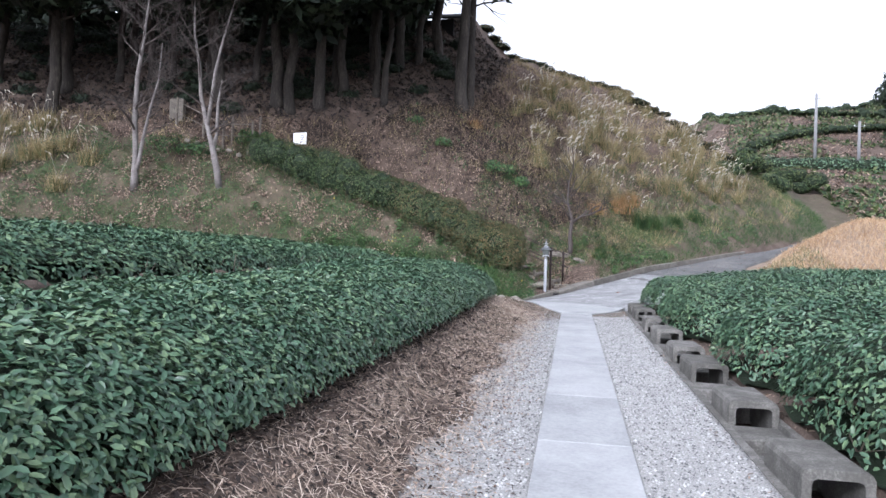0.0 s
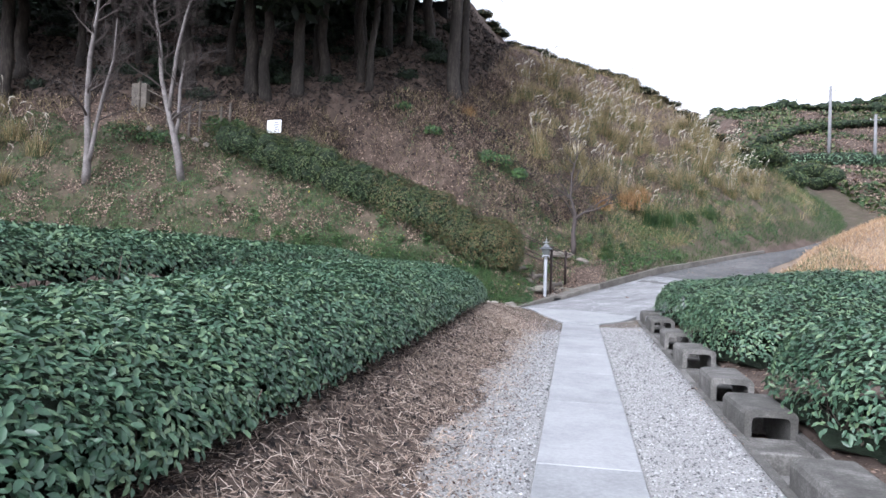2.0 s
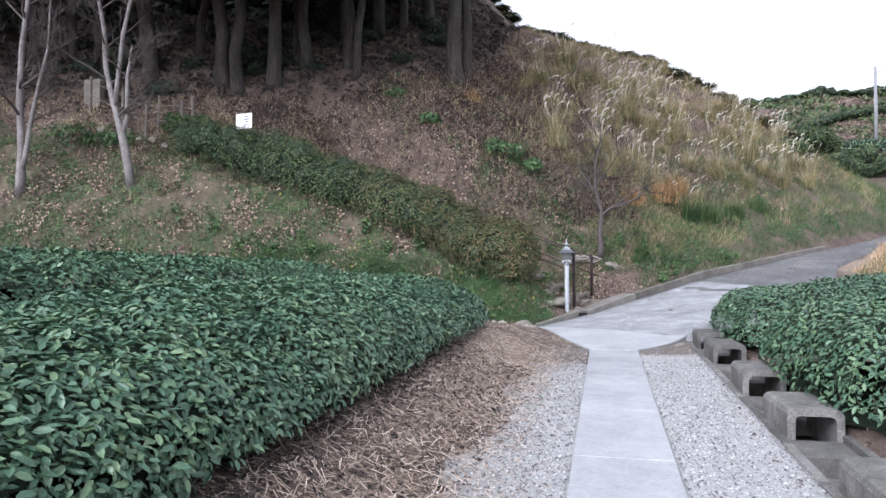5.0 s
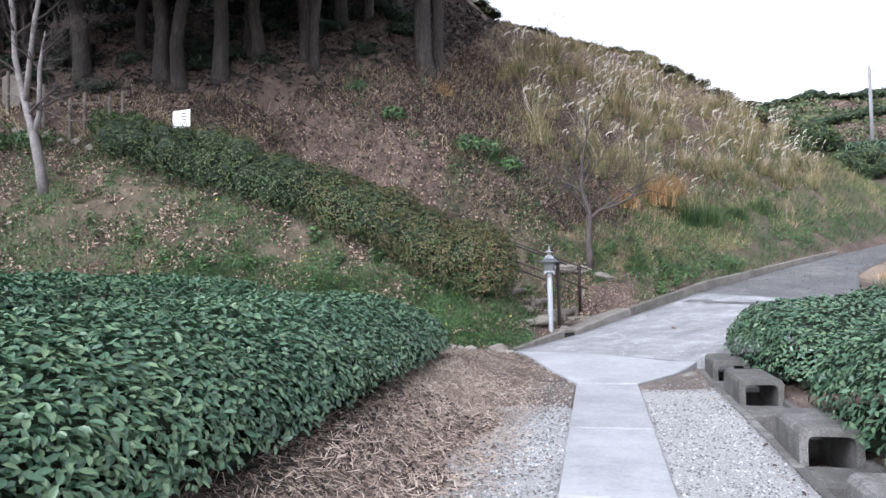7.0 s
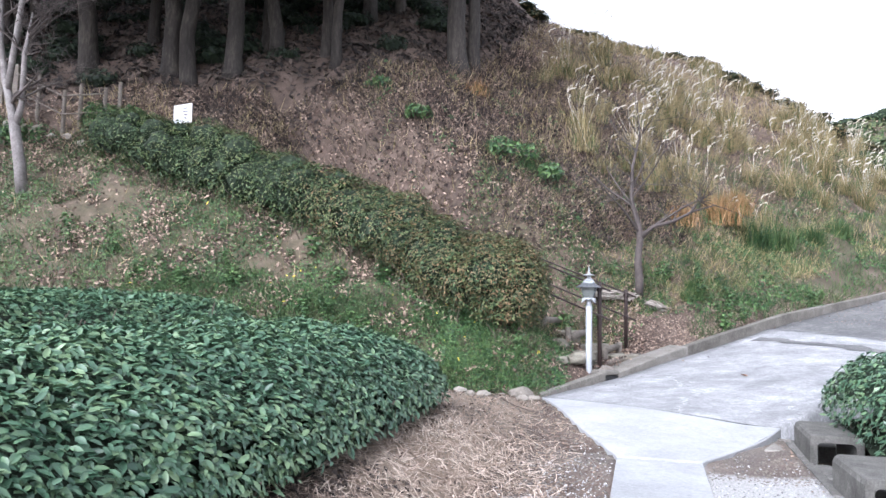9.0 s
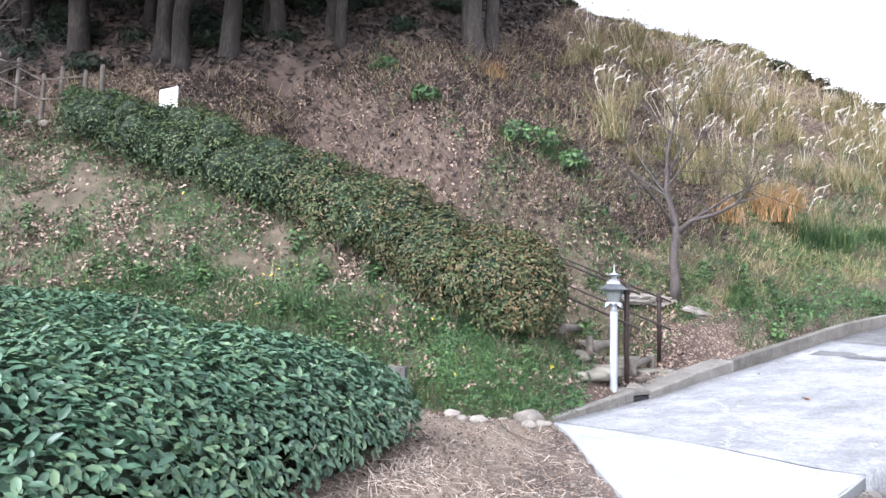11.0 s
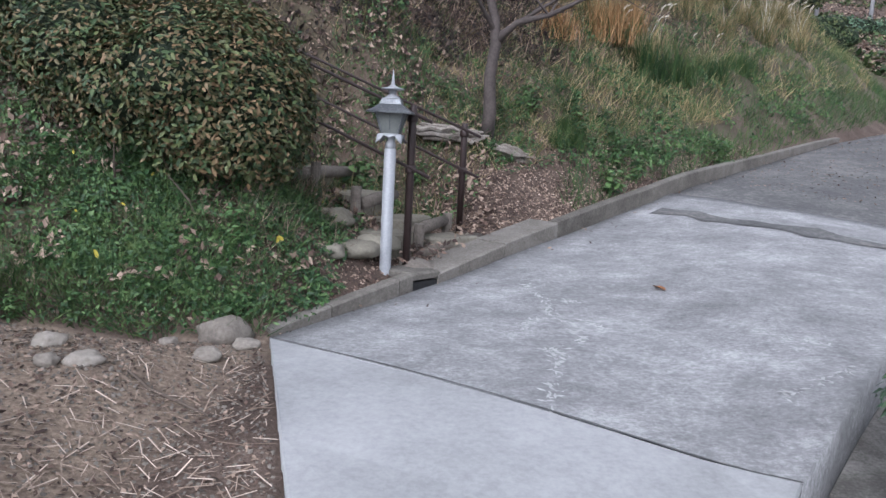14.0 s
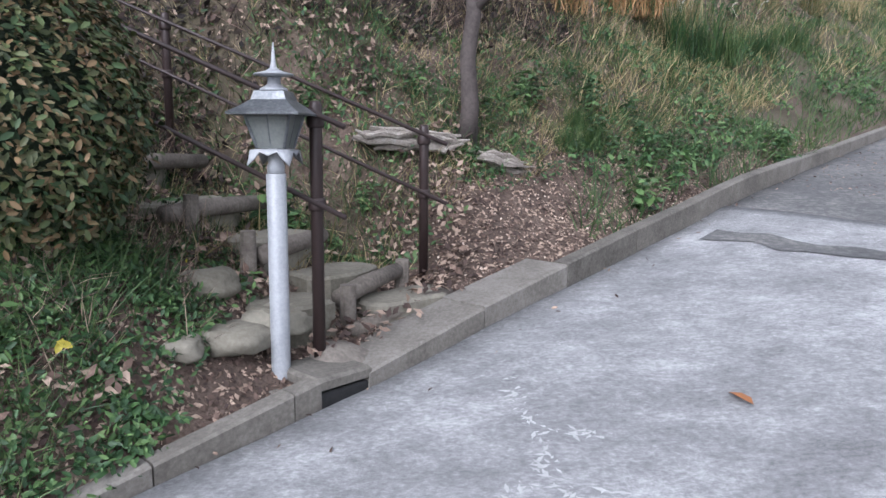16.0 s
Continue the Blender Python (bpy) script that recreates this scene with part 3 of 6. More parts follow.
# ---- tea hedges ----
def hedge(cx, cy, half_x, half_y, base, crest, label, density, bottom, seed, group="rows of tea", size=0.07, singles=None, box=2.1, crown=0.0, leaf=None):
    """A clipped tea row: domed across its short side, rounded at its ends. crown: where across it the top lies, from -1 to 1. base, crest: functions of x and y for the ground and the top."""
    r = np.random.default_rng(seed)
    along_y = half_y > half_x

    def dome(u, v):
        """Height from 0 to 1 over the plan, u and v from -1 to 1."""
        if along_y:
            e = np.clip((np.abs(v) * half_y - (half_y - 2.2)) / 2.2, 0, 1)
            q = np.where(u > crown, np.abs(u - crown) / (1 - crown), 0) ** box + np.where(u < crown, np.abs(u - crown) / (1 + crown), 0) ** 4 + e ** 3
        else:
            e = np.clip((np.abs(u) * half_x - (half_x - 0.6)) / 0.6, 0, 1)
            q = np.abs(v) ** 2.8 + e ** 2.6
        return np.sqrt(np.clip(1 - q, 0, 1))

    def place(u, v):
        x, y = cx + u * half_x, cy + v * half_y
        top = dome(u, v)
        lump = 0.035 * ripple(x, y, 0.55, seed) + 0.03 * ripple(x, y, 0.22, seed + 1)
        b, c = base(x, y) + bottom, crest(x, y)
        return x, y, b + (c - b) * top + lump * top

    nodes = thing("tea_hedge", (cx, cy, float(base(np.array(cx), np.array(cy)))), label, "hedge", group)
    # sample the dome evenly by rejection on its slope
    area = 4 * half_x * half_y
    want = int(area * density)
    u, v = r.uniform(-1, 1, want * 4), r.uniform(-1, 1, want * 4)
    e = 1e-3
    x, y, z = place(u, v)
    x1, _, zx = place(u + e, v)
    _, y1, zy = place(u, v + e)
    gx, gy = (zx - z) / (e * half_x), (zy - z) / (e * half_y)
    steep = np.sqrt(1 + np.clip(gx, -6, 6) ** 2 + np.clip(gy, -6, 6) ** 2)
    inside = dome(u, v) > 0.02
    keep = inside & (r.uniform(0, 4, len(u)) < np.minimum(steep, 4))
    u, v, x, y, z, gx, gy = (a[keep] for a in (u, v, x, y, z, gx, gy))
    nrm = np.stack([-np.clip(gx, -4, 4), -np.clip(gy, -4, 4), np.ones_like(gx)], 1)
    nrm /= np.linalg.norm(nrm, axis=1, keepdims=True)
    depth = r.exponential(0.035, len(x))
    pos = np.stack([x, y, z], 1) - nrm * depth[:, None] + nrm * 0.02
    tilt = nrm + r.normal(0, 0.36, (len(x), 3)) + np.array([0, 0, 0.35])
    rot = frames_to(tilt, r.uniform(0, 2 * math.pi, len(x)))
    s = size * r.uniform(0.65, 1.35, len(x))
    leaves = cloud("leaves", *(leaf or (LEAF_V, LEAF_F)), pos - np.array(nodes.location), rot, s, M_TEA, nodes)
    leaves["kind"] = "stuff"
    if singles:
        lm = mesh_from("leaf", LEAF_V, LEAF_F, M_TEA)
        near = np.nonzero((y > singles[0]) & (y < singles[1]) & (x > cx))[0][:300]
        for k in near:
            leaf = new("leaf", lm)
            leaf.parent = nodes
            up = Matrix(rot[k].tolist()).to_4x4()
            leaf.matrix_basis = Matrix.Translation(Vector(pos[k] + nrm[k] * 0.012) - nodes.location) @ up @ Matrix.Scale(float(s[k]), 4)
    # an inner shell, coloured dark for the shade between the leaves
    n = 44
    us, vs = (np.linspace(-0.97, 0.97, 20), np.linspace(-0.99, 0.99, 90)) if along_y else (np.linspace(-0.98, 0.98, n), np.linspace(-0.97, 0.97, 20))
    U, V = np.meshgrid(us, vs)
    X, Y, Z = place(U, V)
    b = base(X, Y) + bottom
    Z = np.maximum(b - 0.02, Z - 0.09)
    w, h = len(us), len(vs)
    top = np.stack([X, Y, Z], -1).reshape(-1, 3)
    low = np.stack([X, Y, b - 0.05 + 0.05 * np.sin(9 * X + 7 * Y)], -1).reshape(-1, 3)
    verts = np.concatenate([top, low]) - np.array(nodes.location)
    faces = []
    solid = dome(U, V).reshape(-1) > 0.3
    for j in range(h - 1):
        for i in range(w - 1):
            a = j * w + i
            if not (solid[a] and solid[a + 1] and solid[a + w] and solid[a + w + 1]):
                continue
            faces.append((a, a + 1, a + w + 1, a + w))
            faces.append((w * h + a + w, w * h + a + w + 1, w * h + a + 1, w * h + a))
    part("inner_foliage", verts.tolist(), faces, M_SHADECORE, nodes)
    # stems round the rim
    count = int((half_x + half_y) * 9)
    for k in range(count):
        t = r.uniform(-0.86, 0.86)
        sgn = 1 if r.uniform() < 0.75 else -1
        if along_y:
            px, py = cx + sgn * half_x * r.uniform(0.55, 0.8), cy + t * half_y
            ox, oy = sgn * r.uniform(0.05, 0.4), r.normal(0, 0.12)
        else:
            sgn = -1 if r.uniform() < 0.8 else 1
            if r.uniform() < 0.45:
                px, py = cx - half_x * r.uniform(0.8, 0.95), cy + t * half_y * 0.8
                ox, oy = -r.uniform(0.0, 0.1), r.normal(0, 0.08)
            else:
                px, py = cx + t * half_x, cy + sgn * half_y * r.uniform(0.55, 0.8)
                ox, oy = r.normal(0, 0.12), sgn * r.uniform(0.05, 0.3)
        g = float(ground_z(px, py))
        zt = g + bottom + r.uniform(0.05, 0.2)
        mid = (px + ox * 0.5 + r.normal(0, 0.04), py + oy * 0.5 + r.normal(0, 0.04), g + bottom * r.uniform(0.3, 0.6))
        fork = Vector(mid) + Vector((ox * 0.3 + r.normal(0, 0.08), oy * 0.3 + r.normal(0, 0.08), bottom * 0.7))
        shape = join(tube([Vector(p) - nodes.location for p in ((px, py, g - 0.04), mid, (px + ox, py + oy, zt))], (r.uniform(0.01, 0.02), 0.01, 0.005), 5),
                     tube([Vector(mid) - nodes.location, fork - nodes.location], (0.008, 0.004), 5))
        part("stem", *shape, M_TWIG, nodes, "", True)
    return nodes


# pale scrapes on the concrete and one dead leaf
scrapes = thing("road_scrapes", (0, 0, 0), "pale scraped lines across the road's concrete", "road", kind="structure")
rs = random.Random(6)
for (xa, ya), (xb, yb), width in (((0.36, 23.55), (0.52, 22.85), 0.022), ((0.52, 22.85), (0.66, 22.28), 0.03), ((0.55, 22.75), (0.32, 22.28), 0.022), ((0.8, 22.95), (0.5, 23.0), 0.012), ((0.56, 21.97), (0.5, 21.5), 0.025), ((0.48, 21.4), (0.43, 20.96), 0.022), ((0.66, 22.28), (0.72, 22.0), 0.018), ((2.27, 21.57), (1.72, 21.22), 0.012), ((1.9, 22.2), (2.25, 21.9), 0.012), ((0.75, 22.55), (0.95, 22.25), 0.01), ((0.42, 21.9), (0.58, 21.8), 0.01)):
    n = int(60 * math.hypot(xb - xa, yb - ya)) + 12
    k = np.array([rs.random() for _ in range(n)])
    k = k[np.sin(k * 19 + xa * 7) > -0.7]
    x = xa + (xb - xa) * k + np.array([rs.gauss(0, width) for _ in k])
    y = ya + (yb - ya) * k + np.array([rs.gauss(0, width * 1.4) for _ in k])
    pos = np.stack([x, y, surface(x, y) + 0.031 + 0.008 * ripple(x, y, 0.9)], 1)
    way = np.array([(0.0, -0.09, 1.0)] * len(k))
    lime = cloud("scrape", FLAKE_V, FLAKE_F, pos, frames_to(way, np.array([rs.uniform(0, 6.28) for _ in k])), np.array([(w, w * 1.6, 0.02 * w) for w in (rs.uniform(0.015, 0.05) for _ in k)]), M_SCRAPE, scrapes)
    lime["kind"] = "stuff"


left_base = lambda x, y: surface(np.maximum(x, -30), np.minimum(y, 19.0))
hedge(-3.2, 8.75, 1.26, 11.3, left_base, lambda x, y: np.interp(y, [0, 4.8, 7, 8.4, 10.2, 12.8, 17, 20], [1.08, 1.1, 1.13, 1.17, 1.24, 1.34, 1.36, 1.3]) + 0 * x, "long domed row of clipped dark green tea bushes", 1700, 0.13, 11, singles=(9, 13), box=2.6, crown=-0.5, size=0.066)
hedge(-6.2, 9.2, 1.34, 11.6, left_base, lambda x, y: np.interp(y, [0, 7, 12, 15, 20], [1.68, 1.7, 1.71, 1.68, 1.6]) + 0 * x, "second domed row of clipped dark green tea", 900, 0.52, 12, box=2.0, crown=-0.55, leaf=(FLAKE_V, FLAKE_F), size=0.075)
right_base = lambda x, y: path_z(y) + 0.15 + 0 * x


for k, (y0, y1, x0, top) in enumerate(((17.45, 21.25, 1.88, 1.1), (12.4, 16.95, 1.85, 1.08), (8.1, 11.0, 1.92, 1.0), (4.5, 7.9, 1.95, 0.98), (0.8, 3.5, 2.1, 0.92))):
    hedge((x0 + 13) / 2, (y0 + y1) / 2, (13 - x0) / 2, (y1 - y0) / 2, right_base, lambda x, y, t=top: t + 0.12 * np.clip(x - 2.4, 0, 3), "flat-topped clipped tea row ending at the path's drain", 900 if k < 4 else 350, 0.1, 20 + k, "tea rows beside the drain", size=0.066, leaf=(LEAF_V, LEAF_F) if k in (1, 2, 3) else (FLAKE_V, FLAKE_F))


# ---- drain with upturned channel blocks ----
def channel_block():
    """An inverted concrete channel: rounded shoulders, a rectangular bore right through."""
    L, W, Ht, t = 0.85, 0.46, 0.36, 0.065
    outer = [(-W / 2, 0), (-W / 2, Ht - 0.05), (-W / 2 + 0.015, Ht - 0.015), (-W / 2 + 0.05, Ht), (W / 2 - 0.05, Ht), (W / 2 - 0.015, Ht - 0.015), (W / 2, Ht - 0.05), (W / 2, 0)]
    inner = [(-W / 2 + t, 0), (-W / 2 + t, Ht - t - 0.04), (-W / 2 + t + 0.012, Ht - t - 0.012), (-W / 2 + t + 0.04, Ht - t), (W / 2 - t - 0.04, Ht - t), (W / 2 - t - 0.012, Ht - t - 0.012), (W / 2 - t, Ht - t - 0.04), (W / 2 - t, 0)]
    verts, faces, n = [], [], len(outer)
    rows = (-L / 2, -L / 2 + 0.012, L / 2 - 0.012, L / 2)
    for i, y in enumerate(rows):
        k = 0.985 if i in (0, 3) else 1.0
        for j, (x, z) in enumerate(outer):
            verts.append((x * k + 0.004 * math.sin(7 * y + 3 * j), y, z * k + 0.004 * math.cos(5 * y + j)))
        for x, z in inner:
            verts.append((x, y, z))
    for i in range(3):
        a, b = i * 2 * n, (i + 1) * 2 * n
        for j in range(n - 1):
            faces.append((a + j, b + j, b + j + 1, a + j + 1))
            faces.append((a + n + j, a + n + j + 1, b + n + j + 1, b + n + j))
        faces += [(a, a + n, b + n, b), (a + n - 1, b + n - 1, b + 2 * n - 1, a + 2 * n - 1)]
    for a, flip in ((0, False), (6 * n, True)):
        for j in range(n - 1):
            q = (a + j, a + j + 1, a + n + j + 1, a + n + j)
            faces.append(q[::-1] if flip else q)
    return verts, faces


bv, bf = channel_block()
block = part("concrete_block", bv, bf, M_BLOCK)
tagged(block, "weathered upturned concrete channel block with a square bore", "concrete block", "blocks along the drain")
spots = [(7.6, 0.0, 0.0), (9.85, 1.2, 0.01), (11.37, -1.0, 0.02), (13.6, 1.5, 0.03), (15.5, -0.8, 0.05), (17.85, 1.0, 0.05), (19.5, -1.5, 0.03), (5.45, 1.0, 0.0), (3.2, -1.0, 0.0)]
for i, (y, turn, lift) in enumerate(spots):
    m = pose(1.76, y, float(path_z(y)) - 0.09 + lift, 0, 0, turn)
    if i:
        copy_thing(block, m)
    else:
        block.matrix_basis = m

drain = thing("drain", (0, 0, 0), "sunken concrete drain with low walls and cross slabs", "drain", kind="structure")
for a in np.arange(1.0, 20.0, 1.0):
    for x0, x1, h in ((1.46, 1.54, 0.05), (1.98, 2.05, 0.09)):
        if x0 > 1.9 and a > 19.5:
            continue
        v, f = slab([(x0, a + 0.005), (x1, a + 0.005), (x1, min(a + 0.995, 20.1)), (x0, min(a + 0.995, 20.1))], lambda x, y: float(path_z(y)) - 0.4, lambda x, y, h=h: float(path_z(y)) + h, 0.01)
        part("drain_wall", v, f, M_BLOCK, drain)
for i in range(6):
    s0, s1 = 0.95 + 0.62 * i, 1.55 + 0.62 * i
    ring = [road_point(s0, 3.86), road_point(s0, 3.95), road_point(s1, 3.95), road_point(s1, 3.86)]
    part("drain_wall", *slab(ring, lambda x, y: float(surface(x, y)) - 0.4, lambda x, y: float(surface(x, y)) - 0.02, 0.01), M_BLOCK, drain)
    ring = [road_point(s0 - 0.02, 3.4), road_point(s0 - 0.02, 3.88), road_point(s1, 3.88), road_point(s1, 3.4)]
    part("drain_floor", *slab(ring, lambda x, y: float(surface(x, y)) - 0.5, lambda x, y: float(surface(x, y)) - 0.3, 0.005), M_BLOCK, drain)
part("cross_slab", *slab([(1.2, 19.62), (1.53, 19.6), (1.56, 20.28), (1.46, 20.3)], -0.2, lambda x, y: float(path_z(y)) + 0.03, 0.012), M_KERB, drain)
for y, _, _ in spots:
    for y0, y1, h in ((y - 0.95, y - 0.45, 0.045), (y + 0.47, y + 0.75, 0.03)):
        v, f = slab([(1.545, y0), (1.975, y0), (1.975, y1), (1.545, y1)], lambda x, y: float(path_z(y)) - 0.14, lambda x, y, h=h: float(path_z(y)) + h, 0.012)
        part("cross_slab", v, f, M_BLOCK, drain)


# ---- the garden lamp ----
def lamp(at):
    ob = thing("garden_lamp", at, "grey metal garden lamp with a four-sided lantern, standing on the kerb", "lamp")
    foot = slab([(-0.17, -0.16), (0.13, -0.2), (0.2, 0.12), (-0.12, 0.16)], -0.35, 0.05, 0.025)
    part("footing", *foot, M_KERB, ob, "rough concrete footing")
    part("post", *lathe([(0.058, 0.0), (0.056, 0.02), (0.052, 0.05), (0.052, 1.22), (0.048, 1.225)], 20), M_GALV, ob, "light grey painted post", True)
    part("collar", *lathe([(0.045, 1.22), (0.046, 1.27), (0.04, 1.28), (0.038, 1.33), (0.06, 1.345), (0.07, 1.36)], 16), M_GALV, ob, "bare silver collar", True)
    # scalloped tray under the lantern
    v, f = [], []
    n = 32
    for i in range(n):
        t = 2 * math.pi * i / n
        c = 0.1 / max(abs(math.cos(t)), abs(math.sin(t)))
        dip = 0.028 * (0.5 + 0.5 * math.cos(8 * t)) + 0.05 * (abs(math.sin(2 * t)) ** 6)
        v += [(0.06 * math.cos(t), 0.06 * math.sin(t), 1.362), (c * math.cos(t), c * math.sin(t), 1.352), (c * 1.12 * math.cos(t), c * 1.12 * math.sin(t), 1.352 - dip),
              (c * 1.11 * math.cos(t), c * 1.11 * math.sin(t), 1.346 - dip), (c * 0.97 * math.cos(t), c * 0.97 * math.sin(t), 1.345)]
    for i in range(n):
        k = (i + 1) % n
        for j in range(4):
            f.append((i * 5 + j, k * 5 + j, k * 5 + j + 1, i * 5 + j + 1))
    part("scalloped_skirt", v, f, M_GALV, ob, "pale scalloped metal skirt", True)
    q = math.pi / 4
    low, high, z0, z1 = 0.1, 0.165, 1.362, 1.545
    for i in range(4):
        t = i * math.pi / 2 + q
        u = t + math.pi / 2
        a, b = (math.cos(t), math.sin(t)), (math.cos(u), math.sin(u))
        face = [(a[0] * low, a[1] * low, z0), (b[0] * low, b[1] * low, z0), (b[0] * high, b[1] * high, z1), (a[0] * high, a[1] * high, z1)]
        part("pane", [Vector(p) for p in face] + [Vector(p) * 0.97 + Vector((0, 0, p[2] * 0.03)) for p in face], [(0, 1, 2, 3), (7, 6, 5, 4), (0, 4, 5, 1), (1, 5, 6, 2), (2, 6, 7, 3), (3, 7, 4, 0)], M_FROST, ob, "dusty frosted pane")
        part("lantern_bar", *tube([(a[0] * low * 1.02, a[1] * low * 1.02, z0), (a[0] * high * 1.02, a[1] * high * 1.02, z1)], (0.009, 0.009), 6), M_LAMPDARK, ob)
        m0 = Vector(((a[0] + b[0]) * low / 2, (a[1] + b[1]) * low / 2, z0)) * 1.01
        m1 = Vector(((a[0] + b[0]) * high / 2, (a[1] + b[1]) * high / 2, z1)) * 1.01
        part("lantern_bar", *tube([m0, m1], (0.005, 0.005), 6), M_LAMPDARK, ob)
    roof = lathe([(0.2, 1.54), (0.262, 1.535), (0.264, 1.546), (0.2, 1.575), (0.13, 1.615), (0.11, 1.66), (0.1, 1.665)], 4, turn=q)
    part("roof", *roof, M_LAMPDARK, ob, "dark weathered square lantern roof")
    part("roof_cap", *lathe([(0.075, 1.66), (0.07, 1.675), (0.045, 1.69), (0.035, 1.7), (0.035, 1.735)], 12), M_GALV, ob, "", True)
    part("finial_disc", *lathe([(0.03, 1.735), (0.1, 1.745), (0.102, 1.752), (0.05, 1.765), (0.03, 1.775), (0.018, 1.785), (0.012, 1.82), (0.003, 1.915)], 20), M_GALV, ob, "pale disc with a pointed finial", True)
    return ob


garden_lamp = lamp((-0.87, 23.47, 0.35))
garden_lamp.scale = (1, 1, 0.965)


# ---- clipped azalea hedge beside the steps ----
def blob_foliage(ob, blobs, count, size, leaf_mat, core_mat, seed, drop=0.0, core=0.86, name="leaves", flat=0.3, shape=None):
    """Leaves over a heap of lumpy ellipsoids, with an inner shell coloured dark for their shade. blobs: centre and
    three half-axes.
    """
    r = np.random.default_rng(seed)
    B = np.array(blobs, float)
    share = B[:, 3] * B[:, 4] + B[:, 4] * B[:, 5] + B[:, 3] * B[:, 5]
    pick = r.choice(len(B), count, p=share / share.sum())
    w = r.normal(0, 1, (count, 3))
    w /= np.linalg.norm(w, axis=1, keepdims=True)
    lump = 1 + 0.09 * ripple(w[:, 0] * 2 + pick, w[:, 1] * 2 + w[:, 2] * 2, 0.8, seed) - r.exponential(0.05, count)
    pos = B[pick, :3] + w * B[pick, 3:] * lump[:, None]
    inside = np.zeros(count, bool)
    for k, b in enumerate(B):
        q = (((pos - b[:3]) / b[3:]) ** 2).sum(1)
        inside |= (q < 0.72) & (pick != k)
    keep = ~inside & (w[:, 2] > -0.75 + drop)
    pos, nrm = pos[keep], w[keep] / B[pick[keep], 3:]
    nrm /= np.linalg.norm(nrm, axis=1, keepdims=True)
    tilt = nrm + r.normal(0, 0.45, nrm.shape) + np.array([0, 0, flat])
    rot = frames_to(tilt, r.uniform(0, 2 * math.pi, len(pos)))
    leaves = cloud(name, *(shape or (LEAF_V, LEAF_F)), pos - np.array(ob.location), rot, size * r.uniform(0.6, 1.4, len(pos)), leaf_mat, ob)
    leaves["kind"] = "stuff"
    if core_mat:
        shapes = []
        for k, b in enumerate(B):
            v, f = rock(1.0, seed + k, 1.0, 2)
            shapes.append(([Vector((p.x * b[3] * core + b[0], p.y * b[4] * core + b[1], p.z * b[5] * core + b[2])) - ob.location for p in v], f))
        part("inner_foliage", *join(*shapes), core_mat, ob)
    return leaves


def azalea_line(t):
    xs = np.interp(t, [0, 0.42, 0.62, 0.8, 0.94, 1], [-11.7, -7.95, -6.0, -4.6, -3.05, -2.35])
    ys = np.interp(t, [0, 0.42, 0.62, 0.8, 0.94, 1], [24.85, 24.4, 24.25, 23.95, 23.4, 23.2])
    return xs, ys


azalea = thing("azalea_hedge", (-7, 24.8, float(surface(-7, 24.8))), "long rounded azalea hedge, dark green turning bronze, climbing the slope", "hedge")
blobs = []
ra = random.Random(4)
for i in range(26):
    x, y = azalea_line(i / 25)
    z = float(surface(x, y))
    k = 0.92 + 0.12 * ra.random()
    blobs.append((float(x) + ra.uniform(-0.1, 0.1), float(y) + ra.uniform(-0.12, 0.12), z + 0.3, 0.66 * k, 0.85 * k, 0.72 * k))
for i in range(46):
    x, y = azalea_line(ra.random() ** 0.8)
    t = ra.uniform(-0.25, 1.0) * math.pi
    k = ra.uniform(0.24, 0.42)
    blobs.append((float(x) + ra.uniform(-0.2, 0.2), float(y) - 0.62 * math.cos(t * 0.5), float(surface(x, y)) + 0.38 + 0.5 * math.sin(max(t, 0.1) * 0.5), k * 1.2, k, k))
blobs.append((-2.2, 23.15, float(surface(-2.2, 23.15)) + 0.5, 0.72, 0.72, 0.8))
blobs[25] = (-2.2, 23.15, float(surface(-2.2, 23.15)) + 0.5, 0.72, 0.72, 0.8)
blob_foliage(azalea, blobs, 96000, 0.056, M_AZGREEN, M_SHADECORE, 31, core=0.72, flat=0.7)
blob_foliage(azalea, [b for b in blobs if b[0] > -6.5], 24000, 0.054, M_AZALEA, None, 33, flat=0.7)
blob_foliage(azalea, [b for b in blobs if b[0] > -4.2], 46000, 0.046, M_AZALEA, None, 32, flat=0.7)
for i in range(40):
    x, y = azalea_line(ra.random())
    x, y = float(x) + ra.uniform(-0.3, 0.3), float(y) - ra.uniform(0.4, 0.75)
    z = float(ground_z(x, y))
    part("stem", *tube([Vector((x, y + 0.1, z - 0.03)) - azalea.location, Vector((x + ra.uniform(-0.1, 0.1), y, z + 0.2)) - azalea.location, Vector((x + ra.uniform(-0.2, 0.2), y - 0.1, z + 0.4)) - azalea.location], (0.012, 0.009, 0.004), 5), M_TWIG, azalea)


